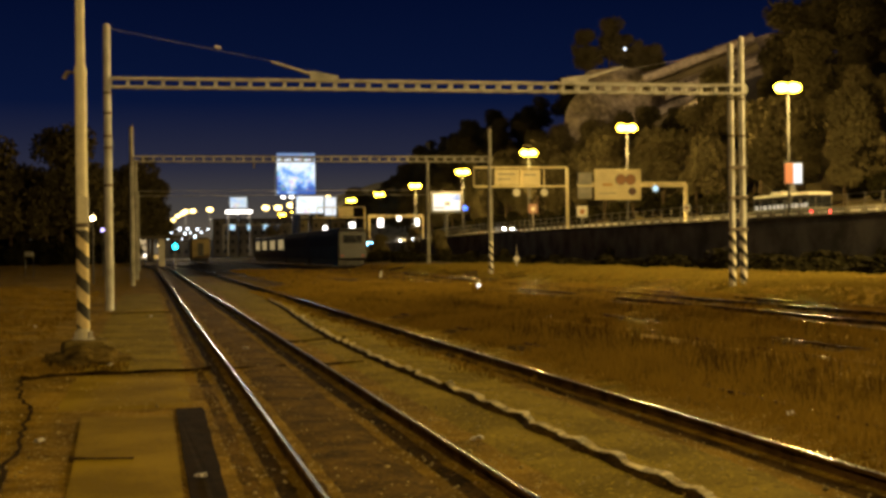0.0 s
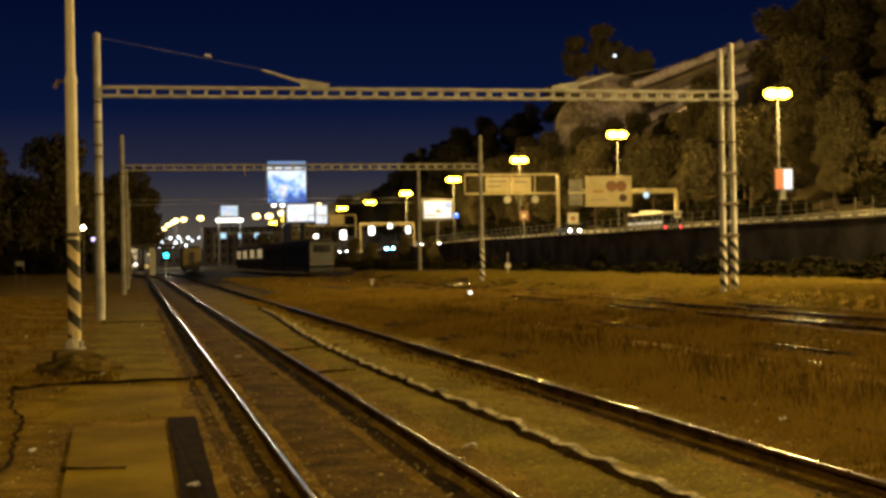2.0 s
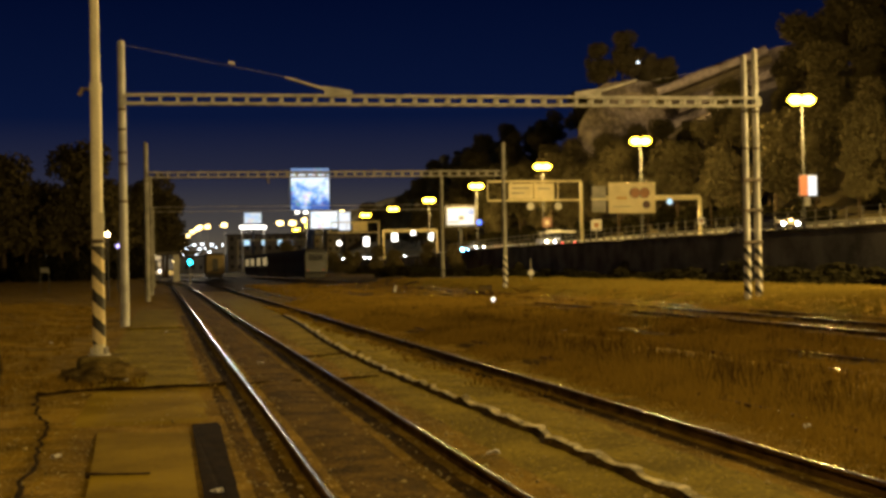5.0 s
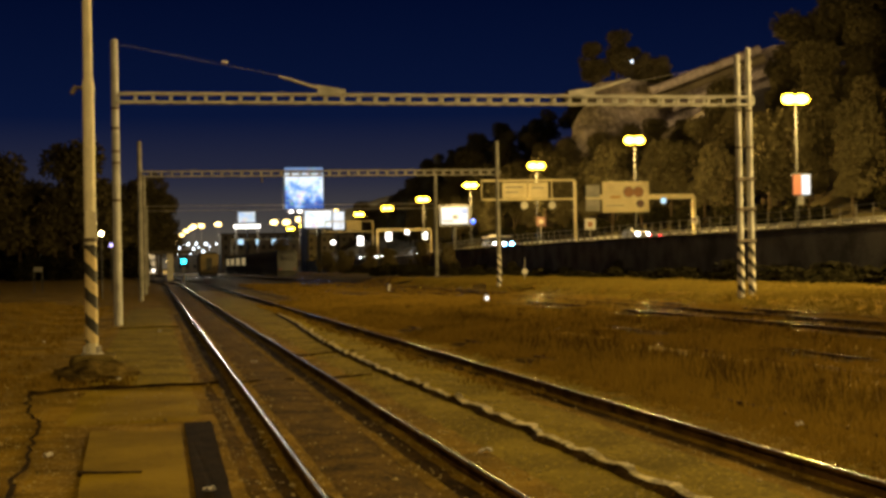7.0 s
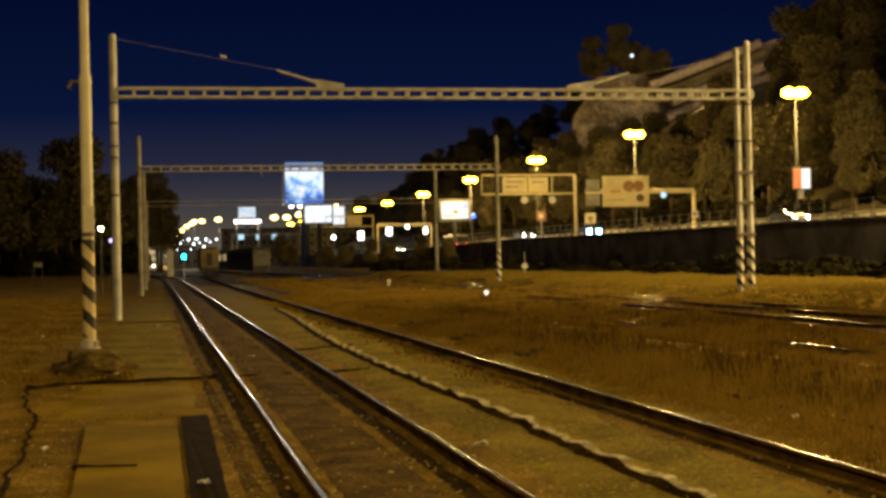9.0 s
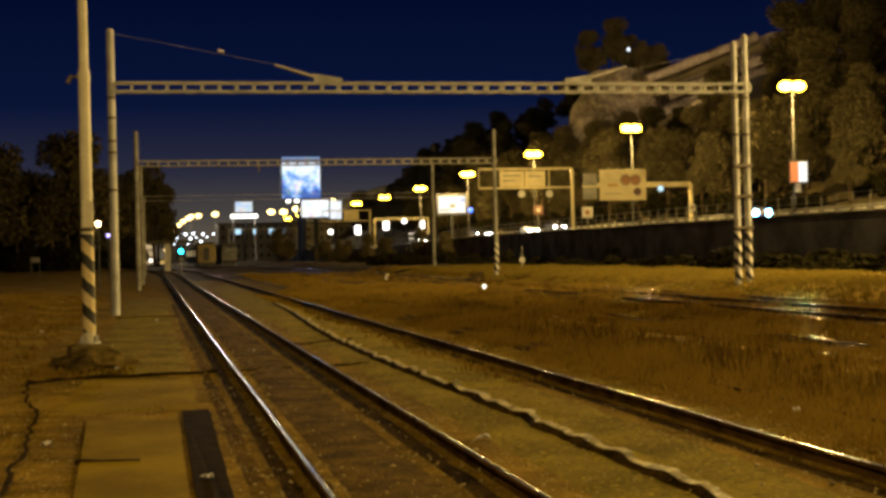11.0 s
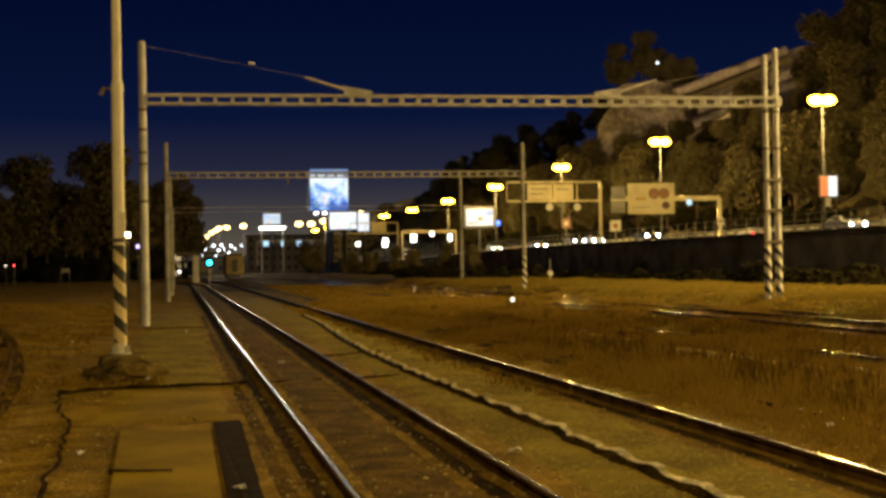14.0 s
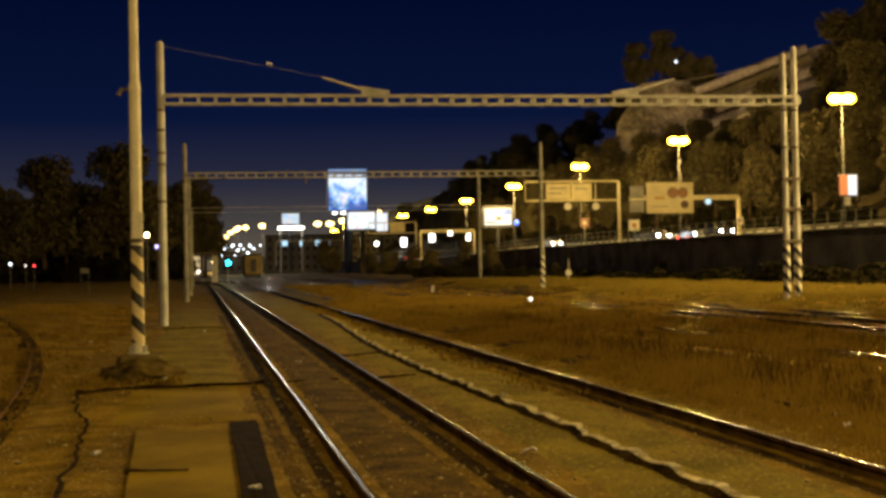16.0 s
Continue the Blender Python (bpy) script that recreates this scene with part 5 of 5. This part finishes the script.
def dwarf_marker(x, y, z, r, label):
    g = ground_z(x, y)
    t = thing("track_marker", pose(x, y, g), label, "track marker")
    part("post", C(((0, 0, -0.1), (0, 0, z - g + 0.9), 0.04), seg=8), M_STEEL, t)
    part("disc", C(((0, -0.06, z - g), (0, -0.02, z - g), r), seg=18), M_WHITE, t, "round white disc")
    part("cap", B(((0, 0, z - g + 0.95), (0.14, 0.14, 0.12)), bevel=0.02), M_DARKMETAL, t)


dwarf_marker(26.71, 100, 1.09, 0.22, "white disc marker on a thin grey post")
stake = thing("marker_stake", pose(15.23, 92, 0.10), "short leaning white marker stake in dry grass", "stake")
part("stake", B(((0, 0, 0.15), (0.14, 0.10, 0.42)), bevel=0.02), M_WHITE, stake, at=pose(0, 0, 0, 0, 9, 0))
# Glowing ball added for a bright white mark beside the rail.
small_light("track_spot", (15.05, 63.2, 0.16), 0.10, glow("pale_spot_glow", (1.0, 0.93, 0.80), 2.2), "small glowing white ball on a post in dry grass beside a rail", 0.4)
board = thing("notice_board", pose(-8.4, 108, ground_z(-8.4, 108)), "pale faded notice board on two posts", "notice board")
part("panel", B(((0, 0, 1.75), (0.62, 0.05, 0.36)), bevel=0.01), M_SIGNGREY, board)
for dx in (-0.3, 0.3):
    part("post", C(((dx, 0.06, -0.1), (dx, 0.06, 1.9), 0.03), seg=8), M_DARKMETAL, board)


def litter():
    rng = random.Random(8)
    for x, y in ((-0.62, 25.2), (-2.9, 39.0), (1.95, 28.5), (0.15, 44), (0.45, 12.4), (6.9, 14.3), (3.3, 14.0), (8.1, 27), (4.6, 42), (-1.1, 15.2), (9.6, 33.0), (13.8, 37)):
        bm = bmesh.new()
        bmesh.ops.create_grid(bm, x_segments=3, y_segments=3, size=rng.uniform(0.03, 0.06))
        for v in bm.verts:
            v.co.z = 0.05 * rng.random()
        ext = bmesh.ops.extrude_face_region(bm, geom=list(bm.faces))
        bmesh.ops.translate(bm, vec=(0, 0, 0.006), verts=[e for e in ext["geom"] if isinstance(e, bmesh.types.BMVert)])
        bmesh.ops.recalc_face_normals(bm, faces=bm.faces)
        tagged(part("paper_scrap", bm, M_WHITE, at=pose(x, y, ground_z(x, y) + 0.02, 0, 0, rng.uniform(0, 180))), "crumpled pale scrap of litter on the ground", "litter", "scraps of litter")


litter()

# ---------------------------------------------------------------- things that move


def wheel_part(t, x, y, r, w):
    wh = part("wheel", C(((x - w / 2, y, r), (x + w / 2, y, r), r), seg=18), M_RUBBER, t)
    part("rim", C(((x - w / 2 - 0.01, y, r), (x + w / 2 + 0.01, y, r), r * 0.6), seg=14), M_STEEL, wh, "pale wheel rim")


def car(paint, headglass, label, lens):
    """Front towards -y."""
    t = thing("car", pose(0, 0, -300), label, "car", "cars on the road")
    bm = bmesh.new()
    prof = [(-2.1, 0.35), (-2.15, 0.65), (-1.9, 0.85), (-1.0, 0.98), (-0.35, 1.42), (0.9, 1.46), (1.75, 1.05), (2.1, 0.95), (2.15, 0.4)]
    for s in (-0.88, 0.88):
        for y, z in prof:
            bm.verts.new((s * (1.0 if z < 1.1 else 0.78), y, z))
    bm.verts.ensure_lookup_table()
    n_ = len(prof)
    for i in range(n_):
        j = (i + 1) % n_
        bm.faces.new((bm.verts[i], bm.verts[j], bm.verts[n_ + j], bm.verts[n_ + i]))
    bm.faces.new(bm.verts[:n_][::-1])
    bm.faces.new(bm.verts[n_:])
    bmesh.ops.recalc_face_normals(bm, faces=bm.faces)
    part("body", bm, paint, t)
    part("windscreen", B(((0, -0.72, 1.20), (1.36, 0.04, 0.42)), bevel=0.01), M_GLASS, t)
    for s in (-1, 1):
        part("side_window", B(((s * 0.80, 0.25, 1.20), (0.03, 1.3, 0.32)), bevel=0.01), M_GLASS, t)
        bm = bmesh.new()
        bmesh.ops.create_uvsphere(bm, u_segments=12, v_segments=8, radius=lens)
        part("headlight", bm, headglass, t, "bright white headlight", at=pose(s * 0.62, -2.06, 0.68), smooth=True)
        part("tail_light", B(((s * 0.68, 2.13, 0.82), (0.30, 0.06, 0.16))), G_TAIL, t, "red tail light")
        for y in (-1.35, 1.35):
            wheel_part(t, s * 0.80, y, 0.32, 0.2)
    return t


def bus():
    """Front towards +y."""
    t = thing("bus", pose(0, 0, -300), "white city bus with dark windows on the raised road", "bus")
    part("body", B(((0, 0, 0.88), (2.5, 12, 1.15)), bevel=0.1), M_BUSLOW, t, "dark lower body")
    part("roof", B(((0, 0, 2.72), (2.5, 12, 0.36)), bevel=0.15), M_BUS, t)
    part("glazing", B(((0, 0, 2.0), (2.40, 11.8, 1.12))), M_GLASS, t, "dark tinted window band")
    me = mesh_of("pillar", B(((0, 0, 0), (2.46, 0.16, 1.10))), M_DARKMETAL)
    for i in range(8):
        p = new("pillar", me)
        p.parent = t
        p.location = (0, -5.8 + i * 1.657, 2.0)
    for s in (-1, 1):
        part("tail_light", B(((s * 1.0, -6.02, 1.0), (0.22, 0.06, 0.3))), G_TAIL, t, "red tail light")
        for y in (-3.2, 3.4):
            wheel_part(t, s * 1.08, y, 0.5, 0.28)
    pane = mesh_of("lit_pane", B(((0, 0, 0), (2.44, 0.62, 0.34))), G_BUSIN)
    for i in range(12):
        p = new("lit_pane", pane)
        p.parent = t
        p.location = (0, -5.4 + i * 0.97, 1.66)
    part("roof_unit", B(((0, 1.5, 3.02), (1.7, 2.6, 0.34)), bevel=0.08), M_BUS, t, "white roof ventilation unit")
    return t


def train():
    """Tail towards -y; the cars run on ahead."""
    t = thing("passenger_train", pose(0, 0, -300), "dark passenger train leaving the yard, seen from its tail", "train")
    for k in range(4):
        y = 12.2 + k * 24.8
        b = part("carriage", B(((0, y, 2.35), (2.85, 24.2, 2.7)), bevel=0.22), M_TRAIN, t)
        part("carriage_roof", B(((0, y, 3.85), (2.5, 24.0, 0.4)), bevel=0.16), M_DARKMETAL, b)
        part("underframe", B(((0, y, 0.75), (2.5, 22.5, 0.55))), M_DARKMETAL, b)
        for s in (-1, 1):
            for i in range(9):
                lit = s < 0 and k in (2, 3) and i in (0, 1, 2, 5, 6, 7)
                part("window", B(((s * 1.425, y - 9.6 + i * 2.4, 2.75), (0.05, 1.9, 1.3 if lit else 0.85))), G_TRAINWIN if lit else M_DULLPANE, b)
        for dy in (-8.5, 8.5):
            bg = part("bogie", B(((0, y + dy, 0.5), (2.2, 3.4, 0.35))), M_DARKMETAL, b)
        part("gangway", B(((0, y + 12.4, 2.2), (1.3, 0.65, 2.2))), M_RUBBER, t)
    e = part("tail_face", B(((0, 0.02, 2.35), (2.6, 0.12, 2.5)), bevel=0.05), M_TRAINEND, t, "slate-blue end wall")
    part("tail_window", B(((0, -0.06, 2.95), (1.9, 0.05, 0.8))), M_GLASS, e)
    for s in (-1, 1):
        part("tail_light", B(((s * 1.0, -0.06, 1.35), (0.18, 0.06, 0.16))), glow("dim_tail_glass", (1, 0.08, 0.08), 0.15), e, "dim red tail light")
    return t


BUS = bus()
TRAIN = train()
car_a = car(M_CAR_A, G_HEAD, "silver car with bright headlights on the raised road", 0.15)
# Lens radius enlarged so the ball takes in the headlight's blue glow.
car_b = car(M_CAR_B, G_HEADBLUE, "dark car with very bright bluish headlights on the road", 0.32)
car_c = car(M_CAR_B, G_HEAD, "dark car with lit headlights on the raised road", 0.15)
MOVERS = [
    (car_b, -4.2, 0, 321.8, -16.94),
    (car_a, -4.2, 0, 282.2, -18.91),
    (copy_thing(car_a, pose(0, 0, -300)), -4.2, 0, 377.7, -14.50),
    (car_c, -4.2, 0, 484.8, -20.19),
    (copy_thing(car_a, pose(0, 0, -300)), -6.2, 0, 396.8, -12.52),
    (copy_thing(car_c, pose(0, 0, -300)), -6.2, 0, 195.0, -16.78),
    (copy_thing(car_c, pose(0, 0, -300)), -6.2, 0, 260.2, -7.93),
    (copy_thing(car_a, pose(0, 0, -300)), -2.2, 0, 521.3, -29.33),
    (copy_thing(car_c, pose(0, 0, -300)), -6.2, 0, 350.6, -12.43),
    (copy_thing(car_c, pose(0, 0, -300)), 4.0, 180, 75.0, 13.20),
    (copy_thing(car_a, pose(0, 0, -300)), 6.5, 180, -60.0, 15.00),
]


def road_pose(y, off, turn=0.0):
    x, yy, z = on_road(y, off)
    return pose(x, yy, z, 0, 0, turn + 0.8)


def motions():
    walk(BUS, [(0, road_pose(128.6, 5.0)), (16, road_pose(398.9, 5.0))])
    rows = [(t, 134 + 8.2 * t + 0.5 * max(t - 4, 0) ** 2) for t in (0, 2, 4, 6, 8, 10, 12, 14, 16)]
    walk(TRAIN, [(t, pose(track_line(19.5, y), y, 0.0, 0, 0, 0.3 + (y - 134) * 0.016)) for t, y in rows])
    for thing_, off, turn, y0, speed in MOVERS:
        gain = 6.5 if thing_ is car_b else 0.0
        walk(thing_, [(t, road_pose(y0 + speed * t - gain * max(t - 8.5, 0), off, turn)) for t in (0, 4, 8.5, 10, 12, 16)])


motions()
